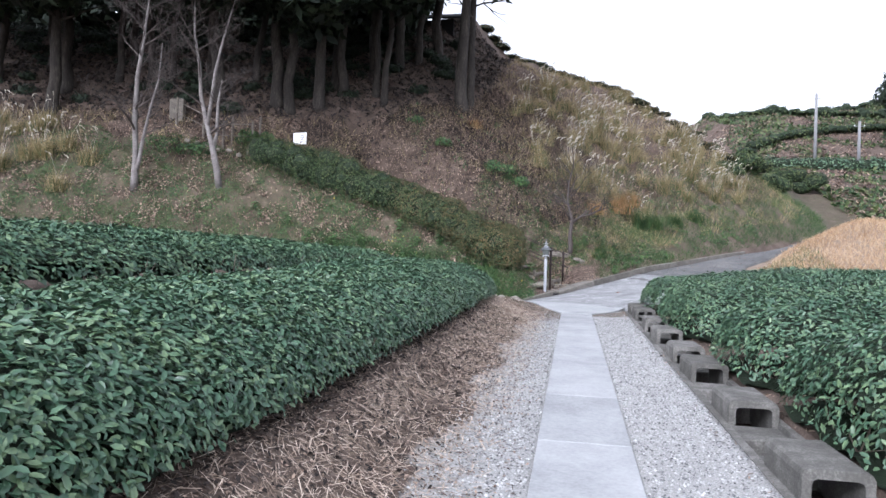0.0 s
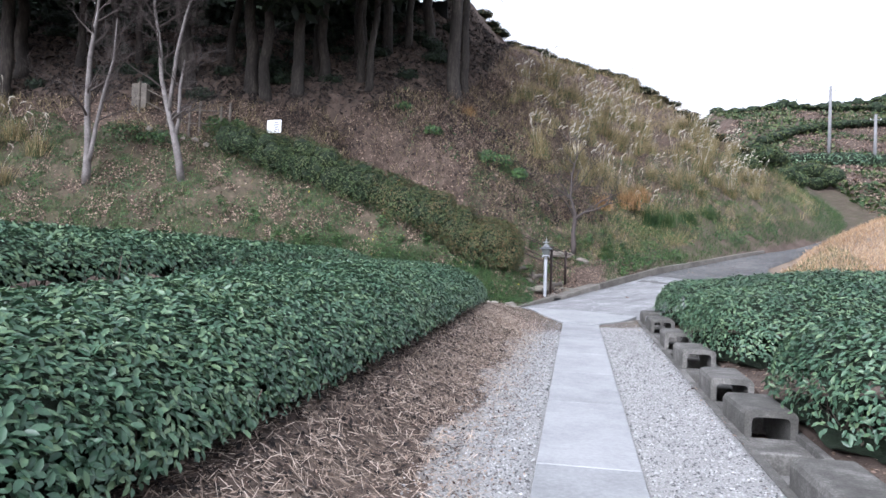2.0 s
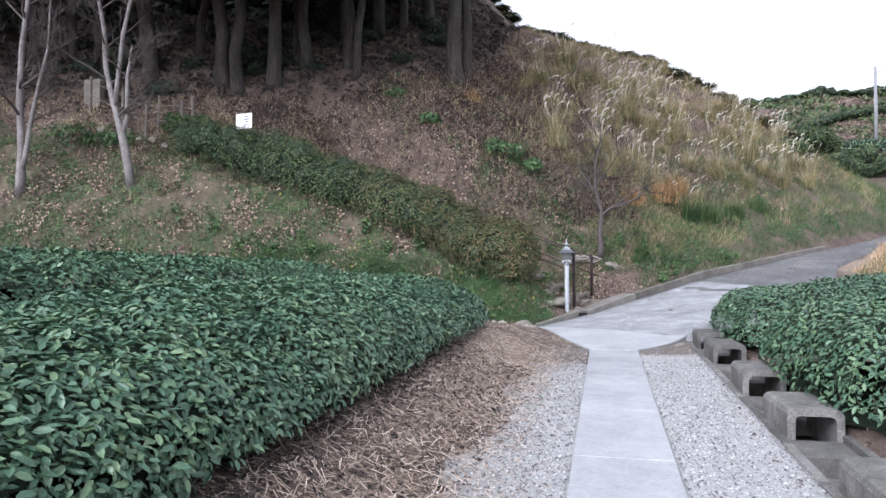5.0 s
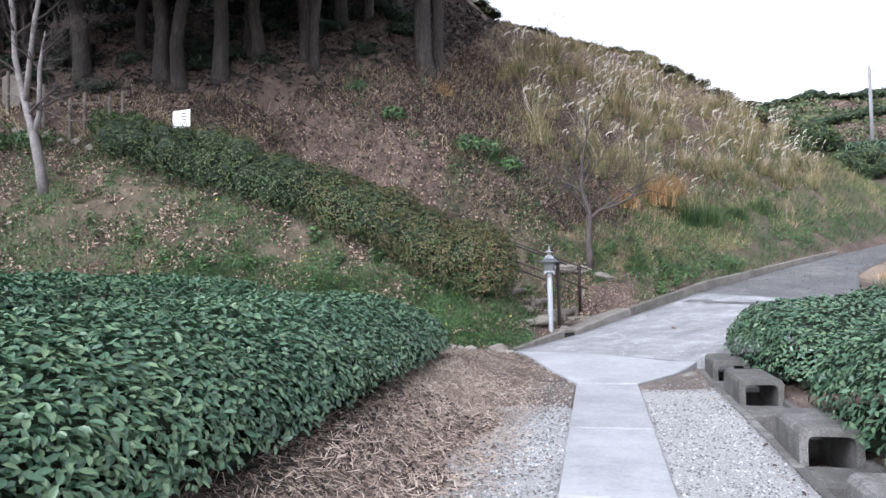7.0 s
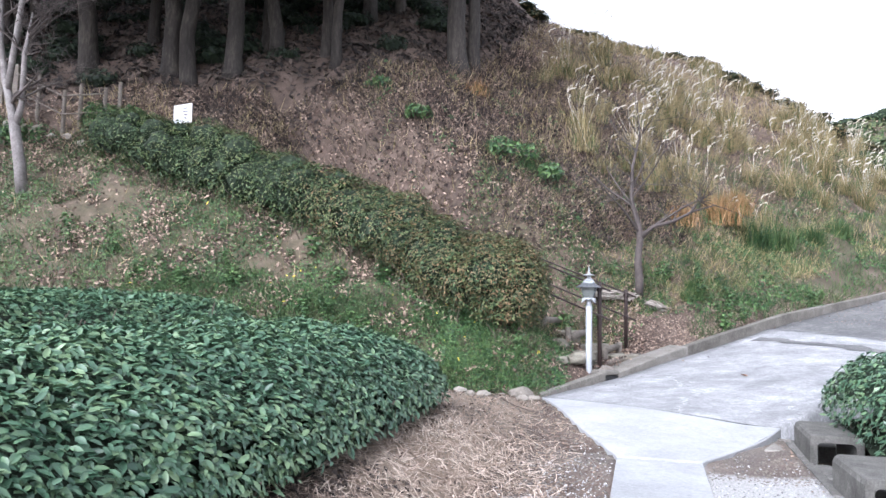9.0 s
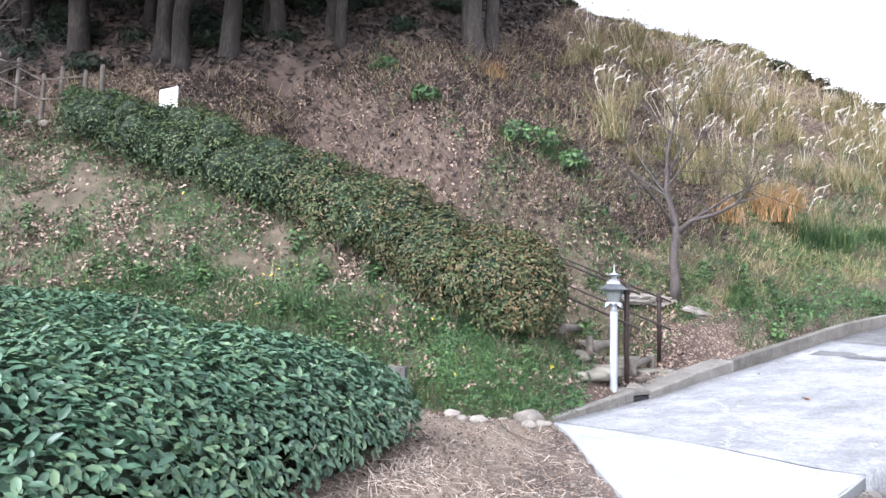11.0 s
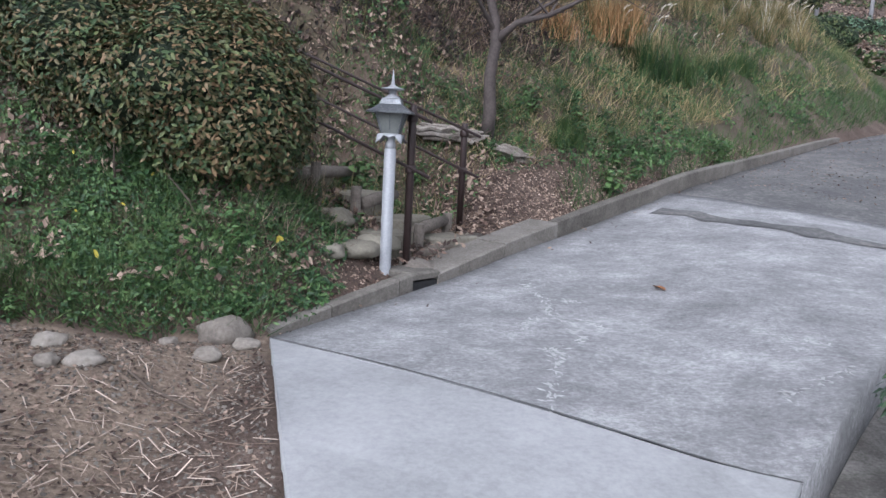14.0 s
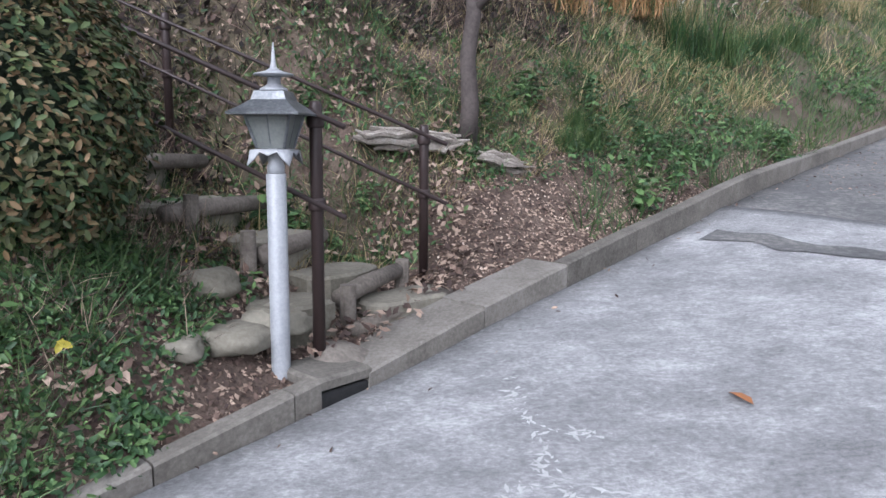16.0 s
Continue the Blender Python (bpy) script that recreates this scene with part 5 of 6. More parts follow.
# ---- pampas grass ----
def pampas(seed, plumes, blades=150, h=1.5, mat=None, label="clump of tawny pampas grass with pale feathery plumes"):
    r = np.random.default_rng(seed)
    ob = thing("pampas_grass", (0, 0, 0), label, "grass", "pampas clumps on the slope")
    n = blades
    pos = np.stack([r.normal(0, 0.22, n), r.normal(0, 0.22, n), np.zeros(n) - 0.08], 1)
    t = r.uniform(0, 2 * math.pi, n)
    lean = r.uniform(0.05, 0.65, n)
    z = np.stack([np.cos(t) * lean, np.sin(t) * lean, np.ones(n)], 1)
    rot = frames_to(z, r.uniform(0, 6.28, n))
    # blades bow outward: turn each so its bend points away
    out = np.stack([np.cos(t), np.sin(t), np.zeros(n)], 1)
    zz = z / np.linalg.norm(z, axis=1, keepdims=True)
    yy = out - zz * (out * zz).sum(1, keepdims=True)
    yy /= np.linalg.norm(yy, axis=1, keepdims=True)
    rot = np.stack([np.cross(yy, zz), yy, zz], 2)
    s = np.stack([r.uniform(0.009, 0.02, n), r.uniform(0.3, 1.0, n) * h * 0.7, r.uniform(0.4, 1.0, n) * h], 1)
    cloud("blades", BLADE_V, BLADE_F, pos, rot, s, mat or M_DRYGRASS, ob)["kind"] = "stuff"
    n2 = blades // 3
    s2 = s[:n2] * np.array([1.2, 1.0, 0.72])
    cloud("green_blades", BLADE_V, BLADE_F, pos[:n2], rot[::-1][:n2], s2, M_GRASS, ob)["kind"] = "stuff"
    for k in range(plumes):
        a = r.uniform(0, 2 * math.pi)
        tip = Vector((math.cos(a) * r.uniform(0.1, 0.7), math.sin(a) * r.uniform(0.1, 0.7), h * r.uniform(0.95, 1.35)))
        base = Vector((r.normal(0, 0.08), r.normal(0, 0.08), 0))
        shape = [tube([base, base.lerp(tip, 0.5) + Vector((0, 0, 0.15)), tip], (0.005, 0.004, 0.003), 4)]
        stem = part("plume", *shape[0], M_PLUME, ob)
        m = 40
        q = r.uniform(0, 1, m)
        droop = r.uniform(0.02, 0.16)
        wind = np.array([0.25, -0.1, -0.25])
        pp = np.array(tip)[None] + q[:, None] * np.array([droop * 0.5, -0.04, 0.27])[None] + (q ** 2)[:, None] * np.array([droop, 0.0, -0.13])
        dd = wind[None] * (0.3 + q[:, None]) + r.normal(0, 0.22, (m, 3)) + np.array([droop, 0, 0.8])
        tuft = cloud("tuft", BLADE_V, BLADE_F, pp, frames_to(dd, r.uniform(0, 6.28, m)), np.stack([np.full(m, 0.016), np.full(m, 0.03), r.uniform(0.05, 0.09, m)], 1), M_PLUME, stem)
    return ob


kinds = [pampas(101, 4, 280), pampas(102, 6, 280), pampas(103, 2, 300, 1.2)]
rp = random.Random(17)
made, tries = 0, 0
while made < 120 and tries < 5000:
    tries += 1
    x, y = rp.uniform(-3.0, 9.5), rp.uniform(29, 43)
    d, zf = (float(q) for q in foot_of(np.array(x), np.array(y)))
    if d < 2.2 or d > 9.5 or rp.random() > 0.15 + 0.85 * math.exp(-((d - 5.6) / 2.8) ** 2):
        continue
    if x < -1.8 and (d < 6.5 or rp.random() > 0.4):
        continue
    k = rp.uniform(0.5, 0.95)
    m = pose(x, y, gz(x, y), rp.uniform(-8, 8), rp.uniform(-8, 8), rp.uniform(-40, 40)) @ Matrix.Scale(k, 4)
    kind = kinds[made % 3]
    if made < 3:
        kind.matrix_basis = m
    else:
        c = copy_thing(kind, m)
        c.scale = (k, k, k)
    made += 1
rust = pampas(104, 0, 520, 1.1, M_RUSTGRASS, "drooping clump of rust-coloured dead grass")
rust.matrix_basis = pose(1.9, 31.4, gz(1.9, 31.4))
for x, y, k in ((0.9, 30.3, 0.7), (2.5, 32.6, 0.8), (-4.3, 29.6, 0.5)):
    copy_thing(rust, pose(x, y, gz(x, y), 0, 0, 70 * x)).scale = (k, k, k)
lush = pampas(105, 0, 420, 1.2, M_GRASS, "arching clump of long dark green grass on the bank")
lush.matrix_basis = pose(2.8, 31.6, gz(2.8, 31.6))
for x, y, k in ((3.6, 32.4, 0.8), (4.6, 33.6, 0.7), (5.6, 34.8, 0.7), (-2.6, 27.7, 0.4), (-2.1, 27.9, 0.35), (-3.4, 27.5, 0.4)):
    copy_thing(lush, pose(x, y, gz(x, y), 0, 0, 70 * x)).scale = (k, k, k)
for i in range(16):
    x, y = rp.uniform(-22.5, -17), rp.uniform(21.3, 24.2)
    c = copy_thing(kinds[i % 3], pose(x, y, gz(x, y), 0, 0, rp.uniform(0, 360)))
    k = rp.uniform(0.6, 0.9)
    c.scale = (k, k, k)


# ---- ground cover ----
def scatter(n, x0, x1, y0, y1, test, seed):
    r = np.random.default_rng(seed)
    x, y = r.uniform(x0, x1, n), r.uniform(y0, y1, n)
    d, _ = foot_of(x, y)
    keep = test(x, y, d, r.uniform(0, 1, n))
    x, y = x[keep], y[keep]
    z = ground_z(x, y)
    e = 0.05
    nx, ny = (ground_z(x + e, y) - z) / e, (ground_z(x, y + e) - z) / e
    nrm = np.stack([-np.clip(nx, -1.5, 1.5), -np.clip(ny, -1.5, 1.5), np.ones_like(x)], 1)
    nrm /= np.linalg.norm(nrm, axis=1, keepdims=True)
    return np.stack([x, y, z], 1), nrm, r


def off_road(x, y):
    strip_here = (x > -0.27) & (x < 0.57) & (y < 19.2)
    flare = (y > 18.8) & (y < 23) & (x > -0.3 - (y - 18.9) * 0.38) & (x < 0.62 + (y - 18.9) * 0.64)
    return ~(strip_here | flare | road_mask(x, y))


def lying(name, n, area, test, seed, size, mat, label, category, jitter=0.35, lift=0.01, shape=(LEAF_V, LEAF_F), aspect=(1, 1, 1)):
    pos, nrm, r = scatter(n, *area, test, seed)
    rot = frames_to(nrm + r.normal(0, jitter, nrm.shape), r.uniform(0, 6.28, len(pos)))
    s = size * r.uniform(0.5, 1.5, len(pos))[:, None] * np.array(aspect)[None]
    ob = cloud(name, *shape, pos + nrm * lift, rot, s, mat)
    return tagged(ob, label, category, kind="stuff")


def standing(name, n, area, test, seed, width, height, mat, label, lean=0.45, category="grass"):
    pos, nrm, r = scatter(n, *area, test, seed)
    way = nrm * 0.35 + np.array([0, 0, 0.8]) + r.normal(0, lean, nrm.shape) * np.array([1, 1, 0.3])
    rot = frames_to(way, r.uniform(0, 6.28, len(pos)))
    k = r.uniform(0.5, 1.4, len(pos))
    s = np.stack([np.full(len(pos), width), height * k * 0.8, height * k], 1)
    return tagged(cloud(name, BLADE_V, BLADE_F, pos - np.array([0, 0, 0.02]), rot, s, mat), label, category, kind="stuff")


def patch(x, y, size, seed, level):
    return ripple(x, y, size, seed) > level


HILL = (-24, 15, 20, 47)
lying("gravel", 52000, (-1.15, 1.5, -2, 19.4), lambda x, y, d, q: off_road(x, y) & ((x > 0) & (q < np.interp(y, [17.4, 18.4], [1, 0.12])) | (x < 0) & (q < np.interp(x, [-1.2, -0.8], [0.1, 1.0]) * np.interp(y, [16.5, 19], [1, 0.15]))), 201, 0.024, M_GRAVEL,
      "pale crushed stone gravel beside the path", "gravel", 0.5, 0.002, (STONE_V, STONE_F), (1, 1, 1))
lying("straw_mulch", 105000, (-3.2, -0.55, -1, 21.6), lambda x, y, d, q: off_road(x, y) & (d < -0.3) & (q < np.interp(x, [-3.2, -2.1, -1.6, -1.1, -0.55], [0.15, 0.5, 1, 0.8, 0.05]) * np.interp(y, [8, 13, 16, 17, 18.3, 19.2, 20.5], [0.45, 0.55, 0.9, 1, 0.9, 0.3, 0.12])), 202, 0.12, M_STRAW,
      "brown straw mulch strewn over the bank", "straw", 0.22, 0.012, (STRAW_V, STRAW_F), (0.036, 1, 0.016))
lying("bank_humus", 30000, (-3.0, -0.9, -1, 16.5), lambda x, y, d, q: q < np.interp(x, [-3, -1.8, -0.9], [1, 0.8, 0.1]), 234, 0.05, M_HUMUS_SHADE, "dark rotted leaves on the soil under the tea", "leaf litter", 0.3, 0.012, shape=(FLAKE_V, FLAKE_F))
lying("bank_litter", 46000, (-3.0, -0.3, -1, 21.8), lambda x, y, d, q: off_road(x, y) & (d < -0.2) & (q < np.interp(x, [-3, -1.0, -0.3], [1, 0.7, 0.15])), 203, 0.03, M_LITTER, "dead leaves and chips on the bare soil bank", "leaf litter", shape=(FLAKE_V, FLAKE_F))
lying("soil_chips", 20000, (-4, 1.5, 16.5, 22.0), lambda x, y, d, q: off_road(x, y) & (d < -0.05) & ((x < 0) | (y > 18.3)) & (q < np.interp(y, [16.5, 18.5], [0.2, 1])), 232, 0.024, M_STONE, "small pale stones trodden into the bare soil", "gravel", 0.5, 0.002, (STONE_V, STONE_F))
lying("rust_leaves", 60000, (-22, 0, 20.5, 27), lambda x, y, d, q: (d > 0.3) & (d < 4.8) & patch(x, y, 0.75, 15.0, 0.12), 233, 0.07, M_LITTER, "drifts of brown leaves between the green patches", "leaf litter", 0.6, 0.09, shape=(FLAKE_V, FLAKE_F))
lying("ditch_litter", 6000, (1.3, 3.2, -1, 20.4), lambda x, y, d, q: off_road(x, y) & (q < np.interp(x, [1.3, 1.55, 3], [0.12, 0.6, 1])), 204, 0.045, M_LITTER, "dead leaves in the drain and under the tea", "leaf litter")
lying("hill_litter", 420000, HILL, lambda x, y, d, q: (d > 0.15) & (d < 12) & ~((x > -2.6) & (d < 2.6)) & (y < wood_edge(x)) & ~((d > 9) & (q > 0.6)) & ((q < 0.75) | patch(x, y, 0.7, 4.0, -0.15)) & ((d > 4.4) | (x > -1) | (q < 0.18) | patch(x, y, 0.75, 15.0, 0.3)), 205, 0.08, M_LITTER, "brown dead leaves and bracken covering the hillside", "leaf litter", 0.5, 0.02, shape=(FLAKE_V, FLAKE_F))
lying("slope_litter", 110000, (-13, 3, 24, 35), lambda x, y, d, q: (d > 3) & (d < 10) & (y < wood_edge(x)), 235, 0.075, M_LITTER, "brown dead leaves lying thick on the upper slope", "leaf litter", 0.6, 0.03, shape=(FLAKE_V, FLAKE_F))
lying("kerb_litter", 150000, (-2.6, 6, 21.8, 31), lambda x, y, d, q: (d > 0.14) & (d < 3.2) & ((d < 1.6) | (q < 0.5)), 206, 0.038, M_LITTER, "dry leaves lying behind the kerb", "leaf litter", 0.35, 0.01, shape=(FLAKE_V, FLAKE_F))
standing("dry_grass", 120000, HILL, lambda x, y, d, q: (d > 1.2) & (d < 13) & (y < wood_edge(x)) & patch(x, y, 1.6, 3.0, -0.35) & ((d > 4.2) | (q < 0.08) | (x > 0.5)), 207, 0.012, 0.34, M_DRYGRASS, "dry tawny grass on the hillside", 0.6)
standing("green_grass", 70000, (-22, 3, 20, 27), lambda x, y, d, q: (d > 0.05) & (d < 4.6) & (patch(x, y, 1.3, 1.0, -0.1) | ((d < 1.6) & (x < -1.6))) & ~((x > -1.9) & (d < 1.2)), 208, 0.009, 0.2, M_GRASS, "short green grass on the lower slope", 0.6)
standing("road_grass", 80000, (0.5, 16, 26, 50), lambda x, y, d, q: (d > 0.2) & (d < 5.0) & (x > 0.9) & patch(x, y, 1.1, 5.0, -0.55), 209, 0.012, 0.34, M_GRASS, "long green grass hanging over the roadside bank", 0.7)
lying("weeds", 90000, (-22, 3.5, 20, 28.5), lambda x, y, d, q: (d > 0.1) & (d < 4.6) & patch(x, y, 0.7, 7.0, 0.1) & ~((x > -1.15) & (d < 1.0)), 210, 0.055, M_WEED, "low green weeds and ground ivy on the slope", "plants", 0.75, 0.07)
lying("ditch_weeds", 30000, (-9, -1.2, 21.0, 23.6), lambda x, y, d, q: (d > 0.0) & (d < 1.5) & (q < np.interp(x, [-1.9, -1.2], [1, 0.35])) & patch(x, y, 0.5, 4.0, -0.7), 211, 0.036, M_WEED, "dense dark green weeds above the ditch", "plants", 0.8, 0.09)
lying("bank_ivy", 30000, (0.8, 9, 27, 38), lambda x, y, d, q: (d > 0.5) & (d < 3.5) & patch(x, y, 0.9, 9.0, 0.0), 212, 0.075, M_WEED, "green creepers on the roadside bank", "plants", 0.8, 0.1)
lying("yellow_leaves", 60, (-9, -1.5, 21.8, 24.5), lambda x, y, d, q: (d > 0.1) & (d < 3), 213, 0.055, M_MOSSYEL, "scattered yellow autumn leaves on the slope", "leaf litter", 0.5, 0.12)
# floor litter takes a dark colour in place of the shade under the trees
lying("wood_litter", 95000, (-30, -2.5, 24.5, 40), lambda x, y, d, q: (y > wood_edge(x) - 0.9 + 1.8 * q), 214, 0.17, M_HUMUS_SHADE, "leaf litter on the wood's floor, coloured dark for its shade", "leaf litter", 0.4, 0.02, shape=(FLAKE_V, FLAKE_F))
standing("mound_grass", 70000, (6.2, 22, 28.5, 43), lambda x, y, d, q: (d < np.interp(y, [30, 33], [-2.5, -1.9])) & (((x - 12.5) / 7) ** 2 + ((y - 34.5) / 7.5) ** 2 < 1.1), 215, 0.016, 0.2, M_TAN, "cropped dry tan grass on the mound beside the road", 0.6)
standing("verge_grass", 12000, (3.5, 10, 23, 33), lambda x, y, d, q: (d < np.interp(x, [4, 8], [-3.5, -2.5])) & (d > -5.2), 216, 0.012, 0.22, M_GRASS, "green grass along the road's lower verge", 0.6)
standing("bramble", 2400, (-2.4, -1.25, 22.6, 24.2), lambda x, y, d, q: (d > 0.5) & patch(x, y, 0.5, 2.0, -0.2), 217, 0.006, 0.26, M_LITTER, "tangle of dry brown stalks below the steps", 0.7)

lying("ivy", 9000, (-3.2, -1.2, 22.1, 23.5), lambda x, y, d, q: (d > 0.12) & (d < 1.3) & patch(x, y, 0.35, 8.0, -0.3), 218, 0.05, M_WEED, "dark green ivy leaves low on the bank", "plants", 0.6, 0.06)
standing("dead_stalks", 60000, (-13, 6, 24.5, 38), lambda x, y, d, q: (y < wood_edge(x)) & (d > 2.5) & (d < 11) & patch(x, y, 0.9, 6.0, -0.1), 219, 0.009, 0.42, M_LITTER, "dead brown bracken stalks on the hillside", 0.75, "plants")
standing("bracken", 46000, (-11, 1, 24.5, 34), lambda x, y, d, q: (y < wood_edge(x)) & (d > 2.6) & (d < 10) & ((q < 0.5) | patch(x, y, 0.45, 3.3, -0.25)), 225, 0.011, 0.3, M_HUMUS_SHADE, "dark withered bracken on the bare hillside", 0.9, "plants")
lying("bracken_fronds", 60000, (-11, 1, 24.5, 34), lambda x, y, d, q: (y < wood_edge(x)) & (d > 2.6) & (d < 10) & ((q < 0.4) | patch(x, y, 0.6, 6.1, -0.1)), 226, 0.085, M_HUMUS_SHADE, "dark rotting leaves in drifts on the hillside", "leaf litter", 0.9, 0.05, shape=(FLAKE_V, FLAKE_F))
lying("creepers", 16000, (-7, 1, 25.5, 31), lambda x, y, d, q: (d > 2.6) & (d < 8) & patch(x, y, 0.5, 9.4, 0.75), 227, 0.07, M_WEED, "small green creepers among the dead bracken", "plants", 0.8, 0.1)
lying("green_patches", 150000, (-20, 2, 20.5, 27), lambda x, y, d, q: (d > 0.2) & (d < 4.6) & patch(x, y, 0.8, 11.0, -0.1) & ~((x > -1.3) & (d < 1.3)), 220, 0.05, M_GRASS, "bright green clover patches on the slope", "plants", 0.7, 0.05, shape=(FLAKE_V, FLAKE_F))
for i, (x, y, s) in enumerate(((-3.0, 27.6, 0.42), (-2.4, 27.7, 0.38), (-5.2, 27.4, 0.3), (-6.6, 28.2, 0.28), (-15.2, 24.2, 0.6), (-14.2, 24.3, 0.5), (-12.9, 25.4, 0.5), (-12.2, 25.6, 0.45))):
    ob = thing("shrub", (x, y, gz(x, y)), "small dark green evergreen shrub on the hillside", "shrub", "shrubs on the hillside")
    blobs = [(x + rp.uniform(-s, s), y + rp.uniform(-s, s) * 0.6, gz(x, y) + rp.uniform(0.2, 0.6) * s, s * 0.7, s * 0.7, s * 0.5) for _ in range(4)]
    blob_foliage(ob, blobs, 900, 0.1, M_WEED, None, 450 + i)

standing("ditch_grass", 30000, (-9, -1.5, 21.0, 23.6), lambda x, y, d, q: (d > 0.0) & (d < 1.25) & patch(x, y, 0.6, 2.5, -0.5), 221, 0.007, 0.3, M_GRASS, "long dark green grass hanging over the ditch", 0.8)
lying("road_litter", 9000, (-1.5, 13, 22, 42), lambda x, y, d, q: (d < -0.02) & (d > -0.7) & (q < np.exp(d / 0.15)), 222, 0.035, M_LITTER, "dead leaves and grit along the road's edge", "leaf litter", 0.4, 0.13)
lying("asphalt_litter", 5000, (2, 12, 27, 40), lambda x, y, d, q: (d < -0.1) & (d > -2.5) & (x + y > 31.5), 223, 0.035, M_LITTER, "scattered leaves and grit on the asphalt", "leaf litter", 0.4, 0.1)
dead = part("dead_leaf", [Vector(v) * 0.16 for v in LEAF_V], LEAF_F, M_MOSSYEL)
dead.data.materials[0] = material("rust_leaf", [(0.2, 0.08, 0.03), (0.32, 0.14, 0.06)], 8, 40, 0.8, 0.0)
dead.location, dead.rotation_euler = (1.5, 23.14, float(surface(1.5, 23.14)) + 0.045), (0.1, 0.1, 0.5)
tagged(dead, "single rust-brown dead leaf lying on the concrete", "leaf")

standing("upper_bank_grass", 60000, (-3.5, 5, 24, 32), lambda x, y, d, q: (d > 1.25) & (d < 4.5) & patch(x, y, 0.55, 12.0, -0.25), 224, 0.008, 0.17, M_GRASS, "short green grass tufts above the kerb", 0.7)
standing("upper_bank_straw", 40000, (-3.5, 5, 24, 32), lambda x, y, d, q: (d > 1.1) & (d < 5) & patch(x, y, 0.45, 14.0, -0.3), 225, 0.007, 0.2, M_DRYGRASS, "short dry grass tufts above the kerb", 0.8)
lying("kerb_pebbles", 5000, (-2.4, 3, 21.9, 28), lambda x, y, d, q: (d > 0.13) & (d < 1.3), 226, 0.026, M_STRAW, "small pale chips of stone behind the kerb", "gravel", 0.5, 0.004, (STONE_V, STONE_F))

# larger leafy weeds on the slope, one plant each
def weed_plant(seed, leaf, n, h):
    r = np.random.default_rng(seed)
    ob = thing("weed_plant", (0, 0, 0), "leafy green weed growing on the slope", "plant", "weeds on the slope")
    t = r.uniform(0, 6.28, n)
    q = r.uniform(0, 1, n)
    pos = np.stack([np.cos(t) * 0.18 * q, np.sin(t) * 0.18 * q, h * r.uniform(0.1, 1, n)], 1)
    nrm = np.stack([np.cos(t) * 0.5, np.sin(t) * 0.5, np.ones(n)], 1) + r.normal(0, 0.3, (n, 3))
    cloud("leaf", LEAF_V, LEAF_F, pos, frames_to(nrm, r.uniform(0, 6.28, n)), leaf * r.uniform(0.6, 1.3, n), M_WEED, ob)["kind"] = "stuff"
    for _ in range(4):
        part("stem", *tube([(0, 0, -0.05), (r.normal(0, 0.05), r.normal(0, 0.05), h * 0.6), (r.normal(0, 0.12), r.normal(0, 0.12), h)], (0.006, 0.005, 0.003), 4), M_WEED, ob)
    return ob


for x, y, k in ((0.85, 27.25, 0.3), (1.1, 27.5, 0.34), (0.95, 27.7, 0.28)):
    copy_thing(lush, pose(x, y, gz(x, y), 0, 0, 90 * x)).scale = (k, k, k)
weeds = [weed_plant(301, 0.12, 60, 0.35), weed_plant(302, 0.16, 40, 0.3), weed_plant(303, 0.09, 90, 0.45)]
rq = random.Random(23)
FERNS = ((1.5, 27.5), (1.7, 27.62), (1.95, 27.95), (1.35, 27.6), (2.2, 28.3), (-0.05, 26.25), (-3.3, 21.75), (-2.75, 21.85), (-3.1, 21.7), (-5.2, 23.0), (-4.4, 23.1), (-6.3, 23.3), (-2.3, 22.35), (-1.9, 22.6), (-0.9, 25.6), (-0.6, 26.0))
for i in range(60):
    while True:
        x, y = rq.uniform(-12, 5), rq.uniform(21.9, 29.5)
        d = float(foot_of(np.array(x), np.array(y))[0])
        if 0.25 < d < 2.4 and not (-2.0 < x < 1.0 and d < 1.6):
            break
    if i < len(FERNS):
        x, y = FERNS[i]
    m = pose(x, y, gz(x, y), 0, 0, rq.uniform(0, 360))
    k = rq.uniform(0.45, 0.8) if i < len(FERNS) else rq.uniform(0.6, 1.1)
    ob = weeds[i] if i < 3 else copy_thing(weeds[2 if i % 3 else 0], m)
    ob.matrix_basis = m
    ob.scale = (k, k, k)


# ---- the far valley ----
lying("far_scrub", 70000, (10, 62, 43, 112), lambda x, y, d, q: (d < -2.0) & patch(x, y, 5.0, 3.0, -0.35), 230, 0.42, M_AZGREEN, "green scrub over the far terraces", "plants", 0.6, 0.1, shape=(FLAKE_V, FLAKE_F))
lying("far_dry_grass", 60000, (10, 62, 43, 112), lambda x, y, d, q: (d < -2.0) & patch(x, y, 7.0, 6.0, -0.5), 231, 0.26, M_LITTER, "tawny dry grass over the far terraces", "grass", 0.6, 0.1, shape=(FLAKE_V, FLAKE_F))

def far_pole(x, y, top, label):
    z = gz(x, y)
    ob = thing("utility_pole", (x, y, z), label, "pole", "poles in the valley")
    part("shaft", *tube([(0, 0, -0.5), (0, 0, top - z)], (0.17, 0.12), 12), M_POLE, ob, "", True)
    part("crossarm", *tube([(-0.5, 0, top - z - 0.5), (0.5, 0, top - z - 0.5)], (0.04, 0.04), 6), M_POLE, ob)
    for k in (-0.45, 0, 0.45):
        part("insulator", *lathe([(0.04, 0), (0.05, 0.05), (0.03, 0.1)], 8, (k, 0, top - z - 0.46)), M_WHITE, ob)


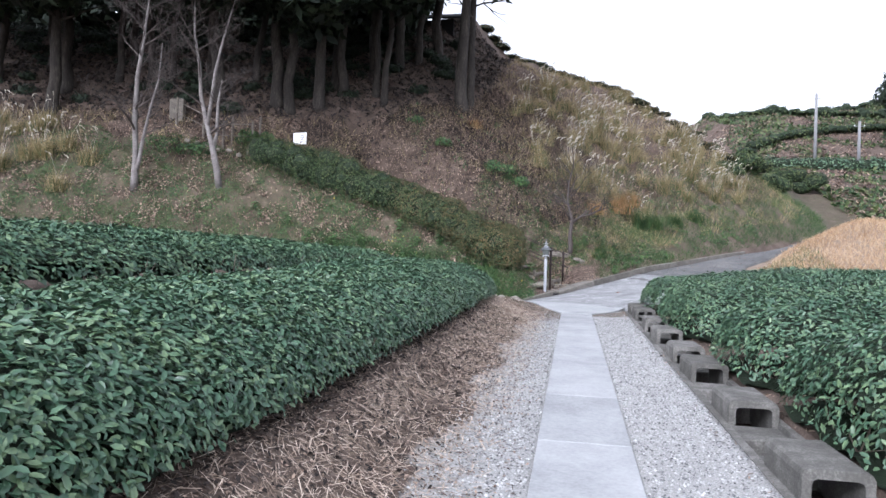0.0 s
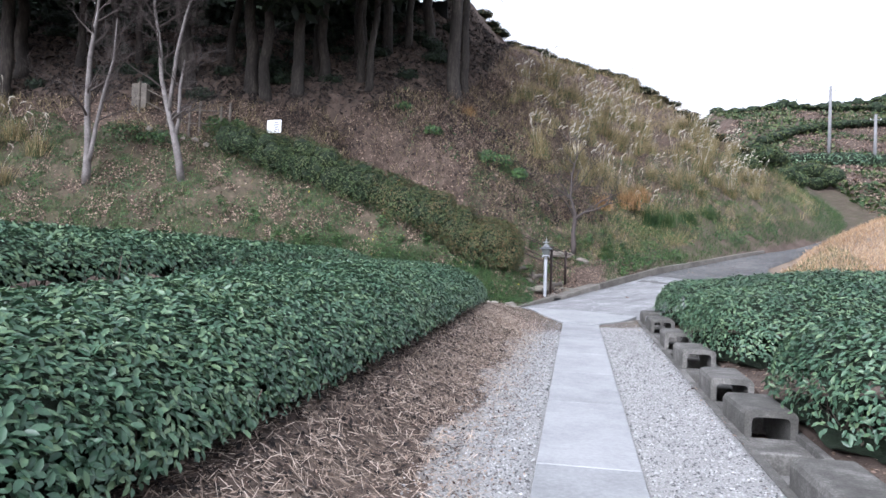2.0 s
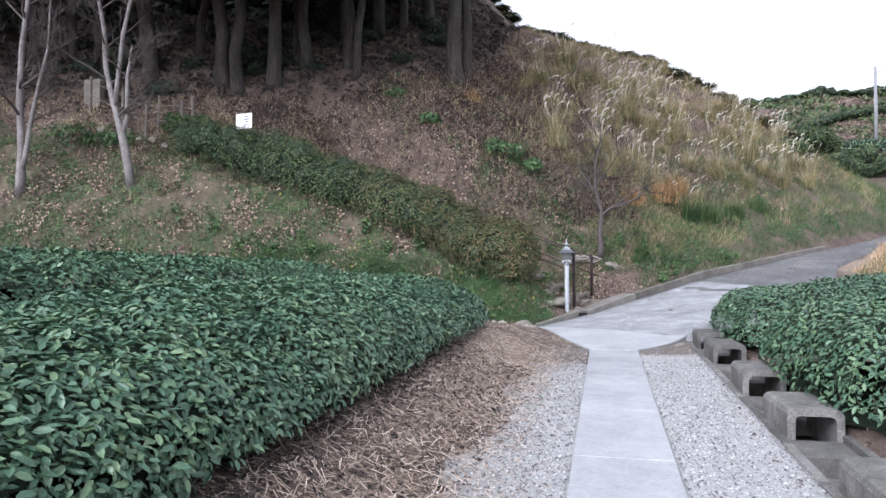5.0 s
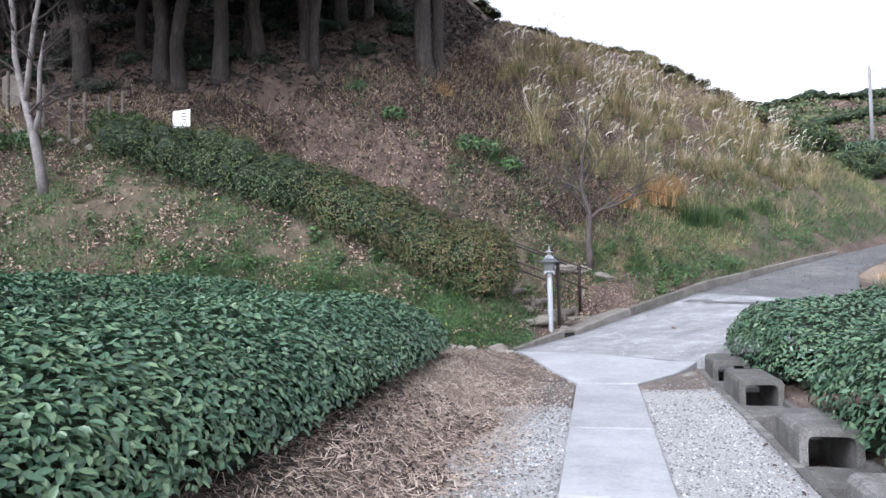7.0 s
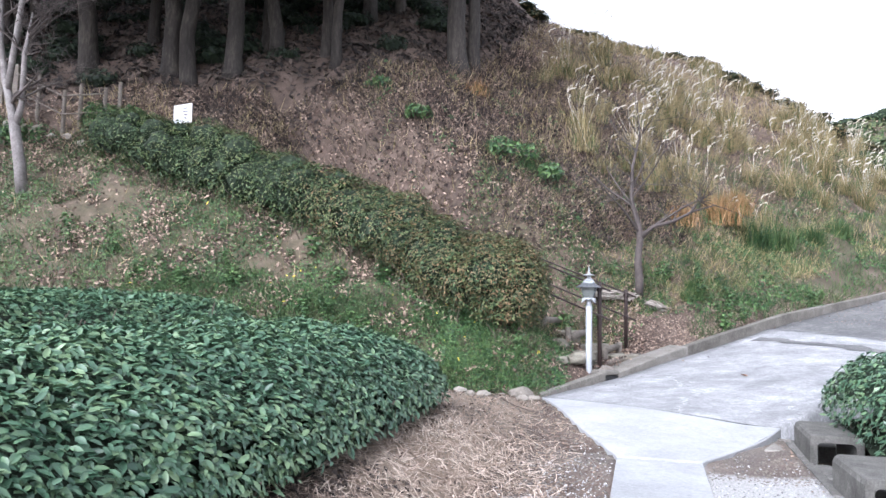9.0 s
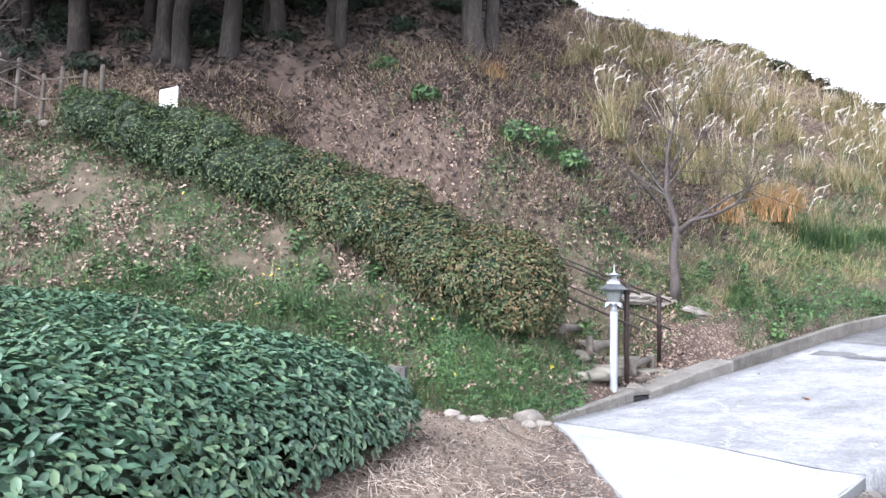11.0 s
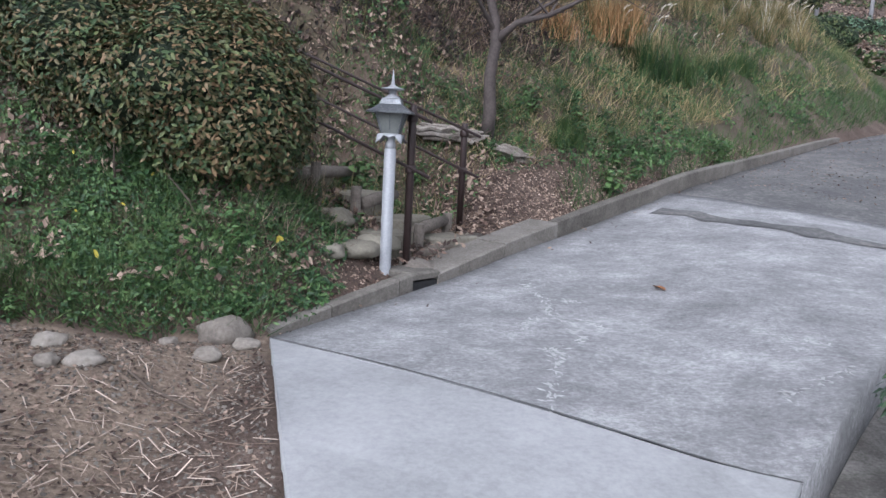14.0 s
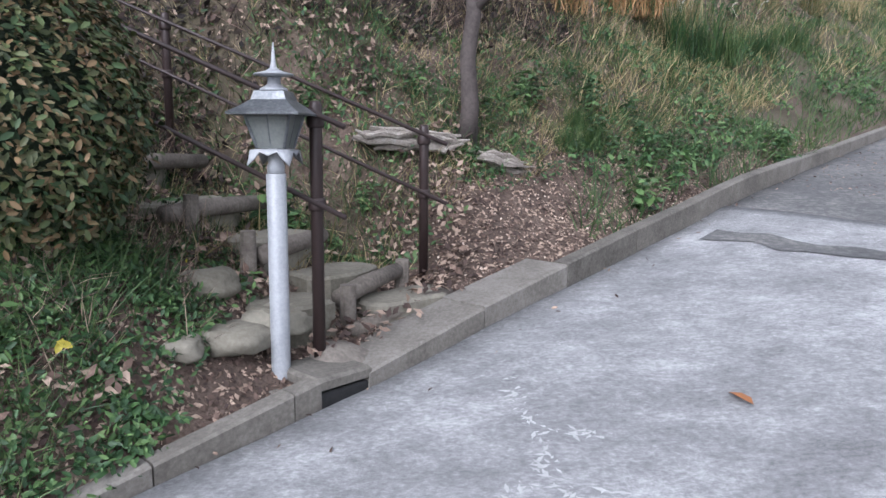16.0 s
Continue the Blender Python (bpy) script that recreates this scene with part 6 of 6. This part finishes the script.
far_pole(23.4, 75, 19.1, "grey concrete utility pole on the far terraces")
far_pole(27.4, 75, 16.3, "shorter grey utility pole on the far terraces")
FAR_ROWS = ((19, 48, 0.9, 1.0, lambda x: 73.5 - 0.22 * (x - 20)), (17, 58, 0.6, 1.6, lambda x: 78 + 13 * (1 - math.exp(-(x - 17) / 7))), (18, 60, 0.8, 1.5, lambda x: 99 + 3 * math.sin(x * 0.11)), (20, 62, 1.2, 1.6, lambda x: 111 + 1.5 * math.sin(x * 0.4)))
for i, (x0, x1, h, w, line) in enumerate(FAR_ROWS):
    xm = (x0 + x1) / 2
    ob = thing("far_hedge", (xm, line(xm), gz(xm, line(xm))), "dark clipped hedge row on a distant terrace", "hedge", "far hedge rows")
    rr = random.Random(i)
    blobs = []
    x = x0
    while x < x1:
        yy = line(x) + rr.uniform(-0.2, 0.2)
        k = rr.uniform(0.8, 1.1) if i < 2 else rr.uniform(0.35, 1.2)
        blobs.append((x, yy, gz(x, yy) + 0.25, 1.0, w, h * k))
        x += 1.1
    blob_foliage(ob, blobs, 7000, 0.26, M_TEA if i == 0 else M_AZGREEN, M_SHADECORE, 400 + i, core=0.92)
ridge = thing("ridge_scrub", (2, 41, gz(2, 41)), "low dark scrub along the skyline of the hill", "shrub", kind="stuff")
blobs = []
for i in range(44):
    x = -6 + 15 * i / 43 + rp.uniform(-0.3, 0.3)
    y = 43.9 + rp.uniform(-0.6, 0.6)
    s = rp.uniform(0.08, 0.2)
    blobs.append((x, y, gz(x, y) + 0.1, 0.6, 0.7, s))
blob_foliage(ridge, blobs, 12000, 0.12, M_AZALEA, M_SHADECORE, 410, core=0.85)
big = thing("round_tree", (34, 80, gz(34, 80)), "dark round evergreen tree on the far hill", "tree")
part("trunk", *tube([(0, 0, -0.5), (0.1, 0, 3), (0, 0, 7)], (0.4, 0.32, 0.15), 10), M_BARK, big, "", True)
blobs = []
for i in range(16):
    t, q = rp.uniform(0, 6.28), rp.uniform(0, 2.4)
    blobs.append((34.2 + q * math.cos(t), 80 + q * math.sin(t), big.location.z + rp.uniform(4.6, 9.6), 1.8, 1.8, 1.5))
blob_foliage(big, blobs, 16000, 0.3, M_CONIFER, M_SHADECORE, 420, core=0.75, name="crown")
for i, (x, y, s) in enumerate(((9.8, 44, 0.9), (11, 47, 1.1), (8.6, 42, 0.6), (12.8, 50, 1.0), (15, 55, 1.2), (18, 60, 1.2))):
    ob = thing("bush", (x, y, gz(x, y)), "rough green bush beside the climbing lane", "bush", "bushes up the valley")
    blobs = [(x + rp.uniform(-s, s) * 0.7, y + rp.uniform(-s, s) * 0.7, ob.location.z + rp.uniform(0.2, 0.7) * s, s * 0.7, s * 0.7, s * 0.55) for _ in range(5)]
    blob_foliage(ob, blobs, 3500, 0.13, M_AZGREEN, M_SHADECORE, 430 + i, core=0.85)
